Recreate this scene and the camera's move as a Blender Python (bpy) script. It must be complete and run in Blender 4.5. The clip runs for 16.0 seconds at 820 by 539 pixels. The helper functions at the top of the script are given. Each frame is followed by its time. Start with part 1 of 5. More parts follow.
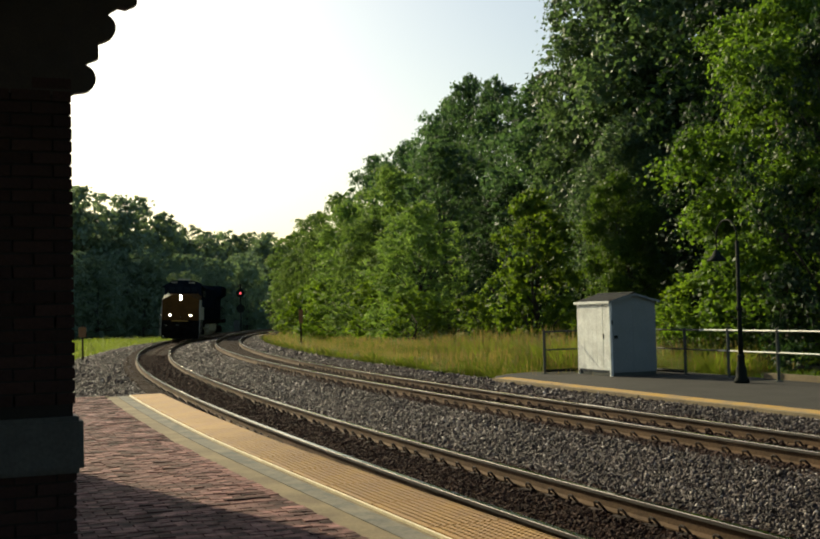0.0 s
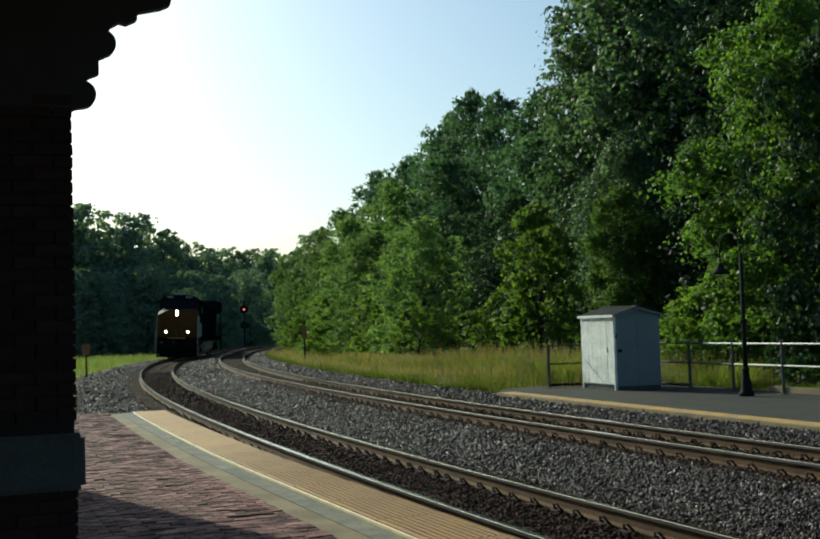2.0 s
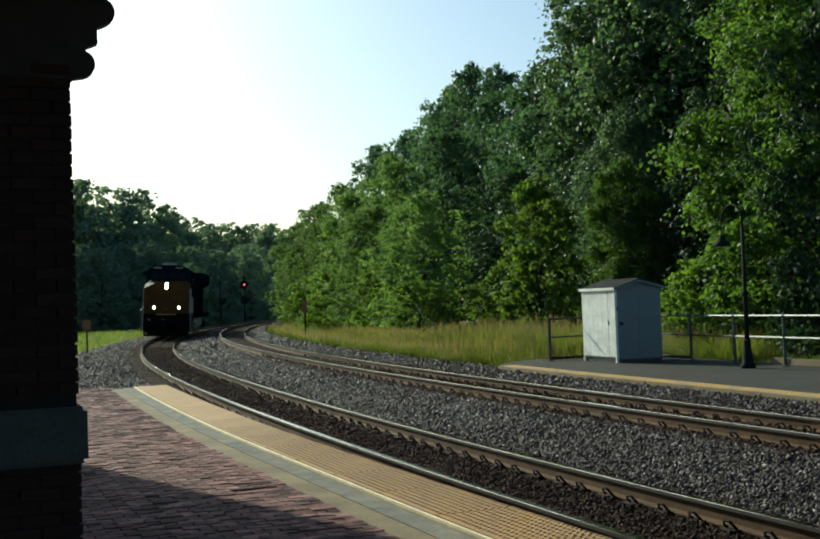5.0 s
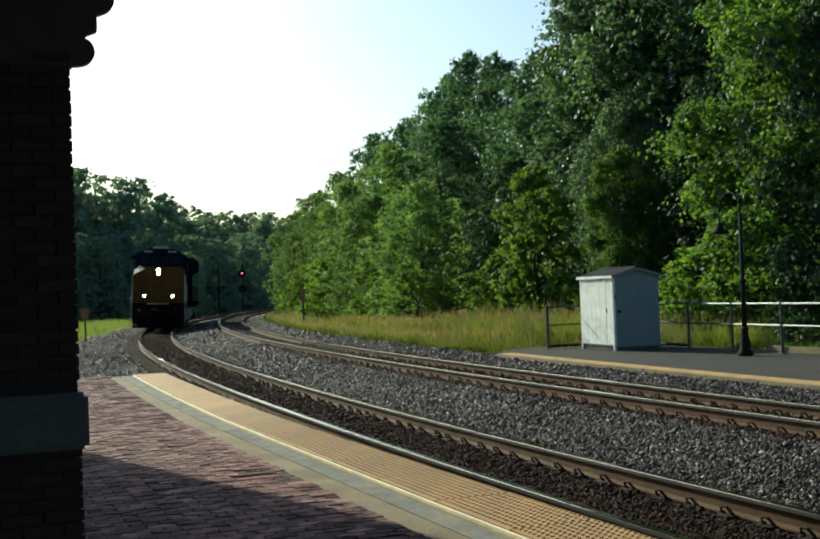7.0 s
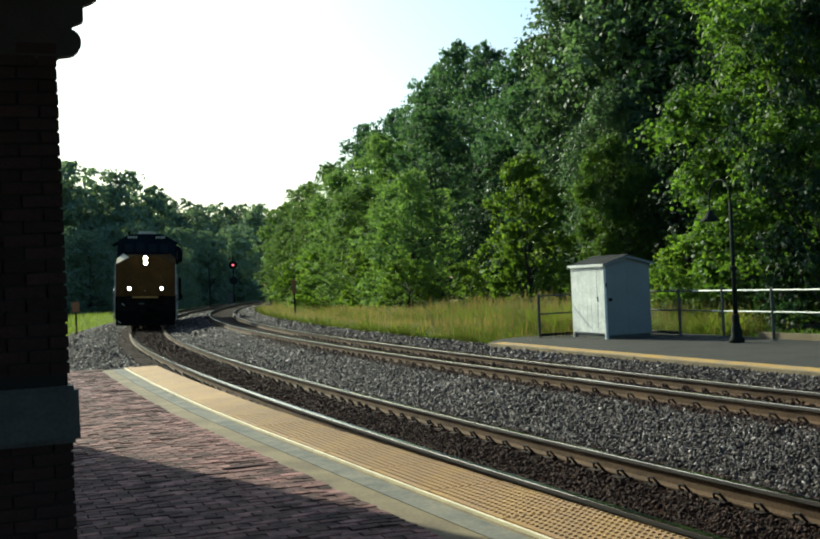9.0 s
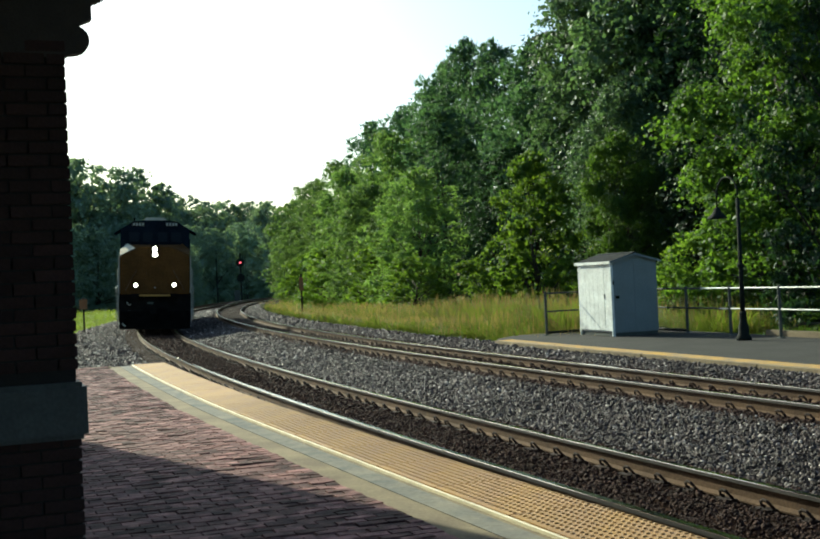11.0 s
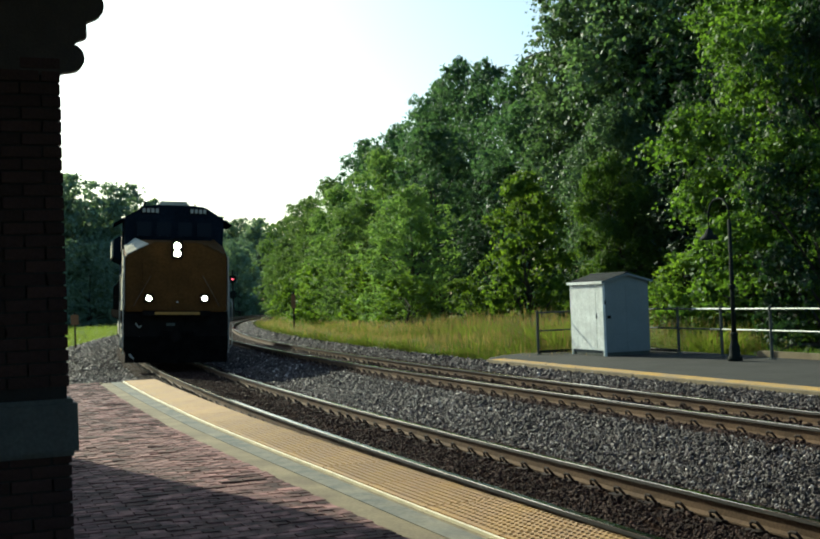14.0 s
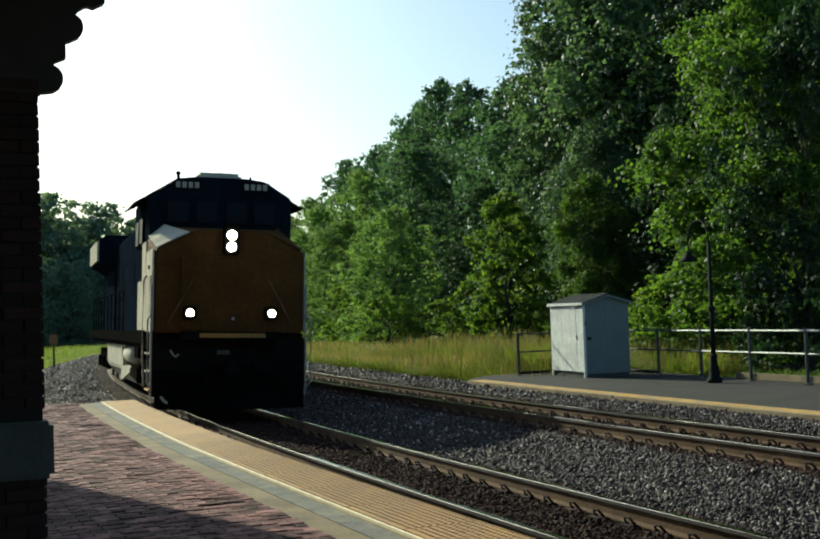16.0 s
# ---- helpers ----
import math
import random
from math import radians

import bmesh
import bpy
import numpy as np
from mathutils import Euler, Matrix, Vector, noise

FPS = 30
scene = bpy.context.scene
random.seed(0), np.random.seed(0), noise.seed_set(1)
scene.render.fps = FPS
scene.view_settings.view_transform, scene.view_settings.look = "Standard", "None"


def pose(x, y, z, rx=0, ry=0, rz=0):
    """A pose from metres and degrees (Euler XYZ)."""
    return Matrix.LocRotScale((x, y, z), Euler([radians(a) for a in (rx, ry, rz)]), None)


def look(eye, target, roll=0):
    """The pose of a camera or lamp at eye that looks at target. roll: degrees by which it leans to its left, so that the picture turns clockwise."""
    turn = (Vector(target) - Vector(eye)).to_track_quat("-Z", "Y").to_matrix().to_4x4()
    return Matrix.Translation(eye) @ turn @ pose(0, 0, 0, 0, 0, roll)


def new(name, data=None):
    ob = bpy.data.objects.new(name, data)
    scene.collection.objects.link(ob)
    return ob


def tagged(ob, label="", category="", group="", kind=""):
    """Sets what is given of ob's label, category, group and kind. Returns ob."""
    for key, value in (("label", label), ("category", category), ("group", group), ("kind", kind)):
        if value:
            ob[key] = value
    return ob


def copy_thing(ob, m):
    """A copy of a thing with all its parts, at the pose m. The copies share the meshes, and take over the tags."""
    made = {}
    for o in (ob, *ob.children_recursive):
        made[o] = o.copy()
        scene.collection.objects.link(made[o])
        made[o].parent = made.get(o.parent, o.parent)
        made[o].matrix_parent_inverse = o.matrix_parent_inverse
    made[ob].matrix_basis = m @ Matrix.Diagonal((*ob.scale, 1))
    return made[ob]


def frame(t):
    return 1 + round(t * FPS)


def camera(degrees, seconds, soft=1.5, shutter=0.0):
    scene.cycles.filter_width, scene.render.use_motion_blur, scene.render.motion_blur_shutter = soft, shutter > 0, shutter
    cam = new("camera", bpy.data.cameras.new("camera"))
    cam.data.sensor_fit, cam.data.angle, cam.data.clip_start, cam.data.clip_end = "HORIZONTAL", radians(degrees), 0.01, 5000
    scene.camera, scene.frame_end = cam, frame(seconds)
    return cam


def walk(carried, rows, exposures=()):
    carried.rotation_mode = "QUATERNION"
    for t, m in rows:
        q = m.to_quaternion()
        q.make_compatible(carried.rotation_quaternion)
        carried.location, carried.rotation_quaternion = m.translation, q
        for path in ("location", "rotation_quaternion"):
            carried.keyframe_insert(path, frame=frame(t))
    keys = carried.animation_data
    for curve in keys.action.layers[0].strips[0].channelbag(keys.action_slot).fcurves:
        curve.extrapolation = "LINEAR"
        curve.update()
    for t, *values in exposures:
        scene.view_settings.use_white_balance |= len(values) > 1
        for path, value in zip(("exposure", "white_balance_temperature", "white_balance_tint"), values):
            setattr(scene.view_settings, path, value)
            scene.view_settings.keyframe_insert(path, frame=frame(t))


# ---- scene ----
# The world's origin is under the camera, at the height of the near track's rail tops.
EYE = 1.775
cam = camera(38.57, 16.0, soft=2.0, shutter=0.4)
# seconds; yaw, pitch, roll; sway in metres of a hand-held camera on one spot
TURN = (
    (0.0, -0.159, 2.044, 1.429, 0.007, -0.047, 0.025),
    (0.5, 0.000, 2.207, 1.432, 0.008, -0.036, 0.030),
    (1.0, 0.049, 2.831, 1.404, 0.003, -0.005, 0.030),
    (1.5, 0.026, 3.230, 1.479, 0.006, -0.032, 0.028),
    (2.0, 0.029, 2.798, 1.789, 0.015, -0.023, 0.018),
    (2.5, 0.031, 2.220, 1.971, 0.021, -0.019, 0.008),
    (3.0, 0.117, 1.980, 2.108, 0.024, -0.007, 0.006),
    (3.5, 0.154, 1.758, 2.081, 0.025, 0.003, 0.002),
    (4.0, 0.122, 1.646, 2.104, 0.007, 0.043, 0.001),
    (6.5, -0.107, 1.256, 1.977, -0.012, 0.013, 0.002),
    (7.0, -0.070, 0.993, 2.089, -0.013, 0.007, -0.010),
    (7.5, -0.017, 0.582, 2.167, -0.008, 0.022, -0.011),
    (8.0, -0.277, 0.373, 2.431, -0.009, 0.035, -0.009),
    (8.5, -0.635, 0.549, 2.388, -0.009, 0.028, -0.012),
    (9.0, -0.503, 0.501, 2.628, -0.013, 0.032, -0.014),
    (11.5, -0.133, 0.355, 2.581, -0.010, 0.009, -0.017),
    (12.0, -0.158, 0.315, 2.572, -0.020, 0.022, -0.011),
    (12.5, -0.145, 0.355, 2.538, -0.017, 0.012, -0.015),
    (13.0, -0.093, 0.576, 2.308, -0.011, 0.009, -0.011),
    (13.5, -0.320, 1.235, 2.168, 0.001, -0.009, -0.012),
    (14.0, -0.530, 1.257, 2.151, -0.007, -0.010, -0.010),
    (14.5, -0.675, 1.499, 2.188, -0.003, -0.005, -0.010),
    (15.0, -0.880, 1.693, 1.960, 0.006, -0.019, -0.006),
    (15.5, -1.275, 1.948, 1.961, 0.003, -0.000, -0.004),
    (16.0, -1.455, 2.220, 1.987, 0.005, -0.003, 0.000),
)
# seconds, stops, kelvin, tint: the camera opens up as the lights of the train come near
EXPOSURE = ((0.0, 0.41, 7000, 3), (0.6, 0.31, 6600, 1), (1.4, 0.15, 5550, -7), (4.0, 0.20, 5550, -7), (7.0, 0.50, 5620, -6), (12.5, 0.85, 5620, -6), (14.5, 0.65, 5630, -6), (16.0, 0.47, 5650, -6))
walk(cam, [(t, pose(dx, dy, EYE + dz, 90 + p, r, y)) for t, y, p, r, dx, dy, dz in TURN], EXPOSURE)

# ---------------------------------------------------------------- light
SUN_ELEV, SUN_AZ = 28.0, 36.9          # degrees above the horizon, degrees left of straight ahead
world = bpy.data.worlds.new("sky")
scene.world = world
world.use_nodes = True
wt = world.node_tree
sky = wt.nodes.new("ShaderNodeTexSky")
sky.sky_type, sky.sun_disc = "NISHITA", False
sky.sun_elevation, sky.sun_rotation = radians(SUN_ELEV), radians(360 - SUN_AZ)
sky.air_density, sky.dust_density, sky.ozone_density = 1.0, 2.2, 0.9
wt.nodes["Background"].inputs["Strength"].default_value = 0.10
wt.links.new(sky.outputs[0], wt.nodes["Background"].inputs["Color"])
sun = new("sun", bpy.data.lights.new("sun", "SUN"))
sun.data.energy, sun.data.angle, sun.data.color = 5.0, radians(0.6), (1.0, 0.87, 0.64)
sun.matrix_world = look((math.sin(radians(-SUN_AZ)) * 50, math.cos(radians(SUN_AZ)) * 50, 50 * math.tan(radians(SUN_ELEV))), (0, 0, 0))

# ---------------------------------------------------------------- materials


def nodes_of(name):
    m = bpy.data.materials.new(name)
    m.use_nodes = True
    t = m.node_tree
    return m, t, t.nodes["Principled BSDF"]


def mat(name, color, rough=0.7, metal=0.0, vary=0.25, scale=6.0, fine=60.0, bump=0.15, dist=0.01, second=None, island=0.0, random_ob=0.0, spec=0.5):
    """A surface with a coarse and a fine variation of colour, a fine relief, and a random tone per piece."""
    m, t, p = nodes_of(name)
    new_node, link = t.nodes.new, t.links.new
    geo = new_node("ShaderNodeNewGeometry")
    coord = new_node("ShaderNodeTexCoord")
    big = new_node("ShaderNodeTexNoise")
    big.inputs["Scale"].default_value, big.inputs["Detail"].default_value = scale, 5
    small = new_node("ShaderNodeTexNoise")
    small.inputs["Scale"].default_value, small.inputs["Detail"].default_value = fine, 3
    link(coord.outputs["Object"], big.inputs["Vector"])
    link(coord.outputs["Object"], small.inputs["Vector"])
    ramp = new_node("ShaderNodeValToRGB")
    second = second or tuple(c * (1 - vary) for c in color)
    ramp.color_ramp.elements[0].color, ramp.color_ramp.elements[1].color = (*second, 1), (*color, 1)
    ramp.color_ramp.elements[0].position, ramp.color_ramp.elements[1].position = 0.35, 0.65
    link(big.outputs["Fac"], ramp.inputs["Fac"])
    hue = new_node("ShaderNodeHueSaturation")
    link(ramp.outputs["Color"], hue.inputs["Color"])
    value = new_node("ShaderNodeMapRange")
    value.inputs["From Min"].default_value, value.inputs["From Max"].default_value = 0.3, 0.7
    value.inputs["To Min"].default_value, value.inputs["To Max"].default_value = 1 - vary * 0.6, 1 + vary * 0.6
    link(small.outputs["Fac"], value.inputs["Value"])
    out = value.outputs["Result"]
    for amount, source in ((island, geo.outputs["Random Per Island"]), (random_ob, None)):
        if amount:
            if source is None:
                source = new_node("ShaderNodeObjectInfo").outputs["Random"]
            r = new_node("ShaderNodeMapRange")
            r.inputs["To Min"].default_value, r.inputs["To Max"].default_value = 1 - amount, 1 + amount
            link(source, r.inputs["Value"])
            mul = new_node("ShaderNodeMath")
            mul.operation = "MULTIPLY"
            link(out, mul.inputs[0])
            link(r.outputs["Result"], mul.inputs[1])
            out = mul.outputs[0]
    link(out, hue.inputs["Value"])
    link(hue.outputs["Color"], p.inputs["Base Color"])
    p.inputs["Roughness"].default_value, p.inputs["Metallic"].default_value = rough, metal
    p.inputs["Specular IOR Level"].default_value = spec
    if bump:
        b = new_node("ShaderNodeBump")
        b.inputs["Strength"].default_value, b.inputs["Distance"].default_value = bump, dist
        link(small.outputs["Fac"], b.inputs["Height"])
        link(b.outputs["Normal"], p.inputs["Normal"])
    return m


def leaf_mat(name, color, second, through_light=0.45, gloss=0.35):
    """Leaves: diffuse and translucent, with a tone of their own each and broad patches of tone."""
    m, t, p = nodes_of(name)
    new_node, link = t.nodes.new, t.links.new
    geo = new_node("ShaderNodeNewGeometry")
    info = new_node("ShaderNodeObjectInfo")
    coord = new_node("ShaderNodeTexCoord")
    n = new_node("ShaderNodeTexNoise")
    n.inputs["Scale"].default_value = 0.6
    link(coord.outputs["Object"], n.inputs["Vector"])
    mix = new_node("ShaderNodeMix")
    mix.data_type = "RGBA"
    mix.inputs["A"].default_value, mix.inputs["B"].default_value = (*second, 1), (*color, 1)
    add = new_node("ShaderNodeMath")
    add.operation = "MULTIPLY_ADD"
    link(geo.outputs["Random Per Island"], add.inputs[0])
    add.inputs[1].default_value = 0.5
    link(n.outputs["Fac"], add.inputs[2])
    sub = new_node("ShaderNodeMath")
    sub.operation = "SUBTRACT"
    sub.use_clamp = True
    link(add.outputs[0], sub.inputs[0])
    sub.inputs[1].default_value = 0.25
    link(sub.outputs[0], mix.inputs["Factor"])
    hue = new_node("ShaderNodeHueSaturation")
    r = new_node("ShaderNodeMapRange")
    r.inputs["To Min"].default_value, r.inputs["To Max"].default_value = 0.75, 1.25
    link(info.outputs["Random"], r.inputs["Value"])
    link(r.outputs["Result"], hue.inputs["Value"])
    link(mix.outputs["Result"], hue.inputs["Color"])
    link(hue.outputs["Color"], p.inputs["Base Color"])
    p.inputs["Roughness"].default_value = 1 - gloss
    p.inputs["Specular IOR Level"].default_value = 0.3
    tr = new_node("ShaderNodeBsdfTranslucent")
    bright = new_node("ShaderNodeMix")
    bright.data_type, bright.blend_type = "RGBA", "MULTIPLY"
    bright.inputs["Factor"].default_value = 1
    link(hue.outputs["Color"], bright.inputs["A"])
    bright.inputs["B"].default_value = (2.0, 1.9, 0.8, 1)
    link(bright.outputs["Result"], tr.inputs["Color"])
    ms = new_node("ShaderNodeMixShader")
    ms.inputs["Fac"].default_value = through_light
    link(p.outputs[0], ms.inputs[1])
    link(tr.outputs[0], ms.inputs[2])
    link(ms.outputs[0], t.nodes["Material Output"].inputs["Surface"])
    return m


def stone_mat(name, dark, pale):
    """Crushed stones: most of them dark, a few pale, each with a tone of its own, faintly glossy on broken faces."""
    m, t, p = nodes_of(name)
    new_node, link = t.nodes.new, t.links.new
    geo = new_node("ShaderNodeNewGeometry")
    ramp = new_node("ShaderNodeValToRGB")
    r = ramp.color_ramp
    r.elements[0].position, r.elements[0].color = 0.0, (*[c * 0.3 for c in dark], 1)
    r.elements[1].position, r.elements[1].color = 1.0, (*pale, 1)
    for at, c in ((0.45, dark), (0.7, (dark[0] * 1.55, dark[1] * 1.4, dark[2] * 1.3)), (0.92, [c * 1.9 for c in dark])):
        r.elements.new(at).color = (*c, 1)
    link(geo.outputs["Random Per Island"], ramp.inputs["Fac"])
    coord = new_node("ShaderNodeTexCoord")
    n = new_node("ShaderNodeTexNoise")
    n.inputs["Scale"].default_value, n.inputs["Detail"].default_value = 45, 4
    link(coord.outputs["Object"], n.inputs["Vector"])
    patch = new_node("ShaderNodeTexNoise")
    patch.inputs["Scale"].default_value = 0.8
    link(coord.outputs["Object"], patch.inputs["Vector"])
    total = new_node("ShaderNodeMath")
    link(n.outputs["Fac"], total.inputs[0])
    link(patch.outputs["Fac"], total.inputs[1])
    value = new_node("ShaderNodeMapRange")
    value.inputs["From Min"].default_value, value.inputs["From Max"].default_value = 0.6, 1.4
    value.inputs["To Min"].default_value, value.inputs["To Max"].default_value = 0.6, 1.35
    link(total.outputs[0], value.inputs["Value"])
    hue = new_node("ShaderNodeHueSaturation")
    link(ramp.outputs["Color"], hue.inputs["Color"])
    link(value.outputs["Result"], hue.inputs["Value"])
    link(hue.outputs["Color"], p.inputs["Base Color"])
    p.inputs["Roughness"].default_value, p.inputs["Specular IOR Level"].default_value = 0.6, 0.14
    b = new_node("ShaderNodeBump")
    b.inputs["Strength"].default_value, b.inputs["Distance"].default_value = 0.5, 0.02
    link(n.outputs["Fac"], b.inputs["Height"])
    link(b.outputs["Normal"], p.inputs["Normal"])
    return m


def gravel_mat(name, dark, pale, scale):
    """Packed small stones, each with a tone of its own, domed above dark gaps."""
    m, t, p = nodes_of(name)
    new_node, link = t.nodes.new, t.links.new
    coord = new_node("ShaderNodeTexCoord")
    cell = new_node("ShaderNodeTexVoronoi")
    cell.inputs["Scale"].default_value = scale
    link(coord.outputs["Object"], cell.inputs["Vector"])
    split = new_node("ShaderNodeSeparateColor")
    link(cell.outputs["Color"], split.inputs["Color"])
    ramp = new_node("ShaderNodeValToRGB")
    r = ramp.color_ramp
    r.elements[0].color, r.elements[1].color = (*[c * 0.3 for c in dark], 1), (*pale, 1)
    for at, c in ((0.5, dark), (0.92, [c * 1.9 for c in dark])):
        r.elements.new(at).color = (*c, 1)
    link(split.outputs[0], ramp.inputs["Fac"])
    n = new_node("ShaderNodeTexNoise")
    n.inputs["Scale"].default_value, n.inputs["Detail"].default_value = 0.8, 4
    link(coord.outputs["Object"], n.inputs["Vector"])
    value = new_node("ShaderNodeMapRange")
    value.inputs["From Min"].default_value, value.inputs["From Max"].default_value = 0.3, 0.7
    value.inputs["To Min"].default_value, value.inputs["To Max"].default_value = 0.65, 1.3
    link(n.outputs["Fac"], value.inputs["Value"])
    hue = new_node("ShaderNodeHueSaturation")
    link(ramp.outputs["Color"], hue.inputs["Color"])
    link(value.outputs["Result"], hue.inputs["Value"])
    link(hue.outputs["Color"], p.inputs["Base Color"])
    p.inputs["Roughness"].default_value, p.inputs["Specular IOR Level"].default_value = 0.9, 0.03
    b = new_node("ShaderNodeBump")
    b.invert = True
    b.inputs["Strength"].default_value, b.inputs["Distance"].default_value = 0.9, 0.035
    link(cell.outputs["Distance"], b.inputs["Height"])
    link(b.outputs["Normal"], p.inputs["Normal"])
    return m


def glow_mat(name, color, strength):
    m, t, p = nodes_of(name)
    p.inputs["Base Color"].default_value = (0.8, 0.8, 0.8, 1)
    p.inputs["Emission Color"].default_value, p.inputs["Emission Strength"].default_value = (*color, 1), strength
    return m


M_BALLAST = stone_mat("ballast stone", (0.052, 0.044, 0.043), (0.42, 0.38, 0.35))
M_BED = gravel_mat("ballast bed", (0.049, 0.041, 0.040), (0.24, 0.21, 0.20), 26.0)
M_DIRT = mat("oily ballast between the rails", (0.036, 0.023, 0.017), 0.9, vary=0.45, scale=2.5, fine=20, bump=1.0, dist=0.05, second=(0.015, 0.0095, 0.007), spec=0.0)
M_DIRT_STONE = mat("oily stone", (0.046, 0.026, 0.020), 0.85, vary=0.4, scale=8, fine=40, bump=0.5, dist=0.02, island=0.5, spec=0.12)
M_TIE = mat("weathered tie wood", (0.055, 0.036, 0.026), 0.9, vary=0.4, scale=4, fine=50, bump=0.6, dist=0.01, random_ob=0.35, spec=0.08)
M_RUST = mat("rusty rail side", (0.105, 0.066, 0.038), 0.85, vary=0.4, scale=2, fine=40, bump=0.3, spec=0.12)
M_RAILTOP = mat("polished rail head", (0.38, 0.36, 0.34), 0.15, metal=1.0, vary=0.15, scale=1.2, fine=9, bump=0.03)
M_FLANK = mat("dark rail head flank", (0.03, 0.025, 0.022), 0.6, metal=0.3, vary=0.3, scale=2, fine=20)
M_CLIP = mat("rusty clip steel", (0.034, 0.022, 0.017), 0.8, metal=0.1, vary=0.4, scale=20, fine=80, random_ob=0.3, spec=0.15)
M_BRICKPAVE = mat("paving brick", (0.225, 0.122, 0.112), 0.75, vary=0.35, scale=7, fine=70, bump=0.6, dist=0.01, random_ob=0.65, second=(0.06, 0.031, 0.030), spec=0.06)
M_BRICKREST = mat("paving brick joined", (0.225, 0.122, 0.112), 0.75, vary=0.35, scale=7, fine=70, bump=0.6, dist=0.01, island=0.65, second=(0.06, 0.031, 0.030), spec=0.06)
M_PAVEJOINT = mat("sand joint", (0.06, 0.045, 0.04), 0.95, vary=0.3, scale=5, fine=60)
M_TACTILE = mat("tactile paving", (0.335, 0.185, 0.034), 0.75, vary=0.25, scale=2.2, fine=35, bump=0.2, dist=0.004, random_ob=0.1, second=(0.265, 0.145, 0.048))
M_CONC = mat("concrete", (0.22, 0.18, 0.11), 0.85, vary=0.25, scale=2.5, fine=40, bump=0.25, dist=0.006, second=(0.15, 0.12, 0.078), spec=0.12)
M_CONCBLUE = mat("worn painted concrete", (0.215, 0.20, 0.158), 0.95, vary=0.25, scale=3, fine=30, bump=0.2, dist=0.004, second=(0.125, 0.128, 0.12), spec=0.12)
M_WHITE = mat("worn white line paint", (0.74, 0.66, 0.45), 0.7, vary=0.2, scale=5, fine=40, bump=0.1)
M_ASPHALT = mat("asphalt", (0.043, 0.042, 0.037), 0.9, vary=0.2, scale=1.5, fine=60, bump=0.4, dist=0.006, spec=0.12)
M_YELLOW = mat("worn yellow edge paint", (0.44, 0.27, 0.06), 0.8, vary=0.35, scale=3.0, fine=25, bump=0.15, second=(0.25, 0.19, 0.11), spec=0.15)
M_GROUND = mat("grassy soil", (0.10, 0.13, 0.025), 0.95, vary=0.4, scale=0.25, fine=6, bump=0.8, dist=0.1, second=(0.16, 0.15, 0.05), spec=0.12)
# Brick and mortar are darkened well below their own tone for the pier's shade.
M_SHADED_BRICK = mat("shaded station brick", (0.05, 0.022, 0.018), 0.85, vary=0.3, scale=5, fine=60, bump=0.4, dist=0.005, random_ob=0.25)
M_SHADED_MORTAR = mat("mortar", (0.03, 0.026, 0.024), 0.95, vary=0.2, scale=8, fine=80)
M_STONE = mat("dressed stone", (0.11, 0.115, 0.11), 0.8, vary=0.25, scale=4, fine=50, bump=0.3, dist=0.006)
M_TIMBER = mat("dark painted timber", (0.05, 0.035, 0.03), 0.6, vary=0.25, scale=6, fine=70)
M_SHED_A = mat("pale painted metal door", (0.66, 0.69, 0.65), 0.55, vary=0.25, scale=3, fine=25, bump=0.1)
# The shed's grey is darkened for the shade on its end wall.
M_SHED_SHADE = mat("grey painted metal in shade", (0.135, 0.162, 0.165), 0.55, vary=0.12, scale=2.5, fine=25, bump=0.1)
M_GALV = mat("galvanised pipe", (0.36, 0.37, 0.34), 0.55, metal=0.2, vary=0.15, scale=5, fine=40, bump=0.05)
M_LAMP = mat("black-green lamp iron", (0.010, 0.014, 0.011), 0.8, metal=0.0, vary=0.3, scale=6, fine=60, spec=0.1)
M_SIGN = mat("faded orange sign", (0.24, 0.10, 0.03), 0.6, vary=0.2, scale=6, fine=40)
M_BARK = mat("bark", (0.055, 0.044, 0.034), 0.95, vary=0.4, scale=3, fine=30, bump=1.0, dist=0.03)
M_LEAF_A = leaf_mat("leaves sunlit green", (0.118, 0.19, 0.024), (0.048, 0.098, 0.017), 0.5)
M_LEAF_M = leaf_mat("maple leaves", (0.114, 0.205, 0.030), (0.032, 0.074, 0.018), 0.45, 0.4)
# Deep green taken nearly to black: the wood's inner shade is in it.
M_LEAF_SHADE = leaf_mat("deep green leaves with shade", (0.026, 0.058, 0.023), (0.010, 0.025, 0.013), 0.35)
M_LEAF_V = leaf_mat("grey-green drooping leaves", (0.098, 0.165, 0.100), (0.036, 0.074, 0.048), 0.42, 0.5)
# Haze over the distance is mixed into this pale blue-green.
M_LEAF_HAZE = leaf_mat("hazy blue-green far leaves", (0.155, 0.225, 0.175), (0.11, 0.17, 0.14), 0.3, 0.15)
M_GRASS = leaf_mat("grass blade", (0.125, 0.165, 0.038), (0.075, 0.115, 0.024), 0.45)
M_LEAF_R = leaf_mat("leaves dull blue-green", (0.066, 0.125, 0.070), (0.036, 0.078, 0.052), 0.4)
# Mid green paled and greyed for the haze in front of the wood.
M_LEAF_W = leaf_mat("mid green leaves with haze", (0.125, 0.205, 0.066), (0.066, 0.122, 0.046), 0.45)
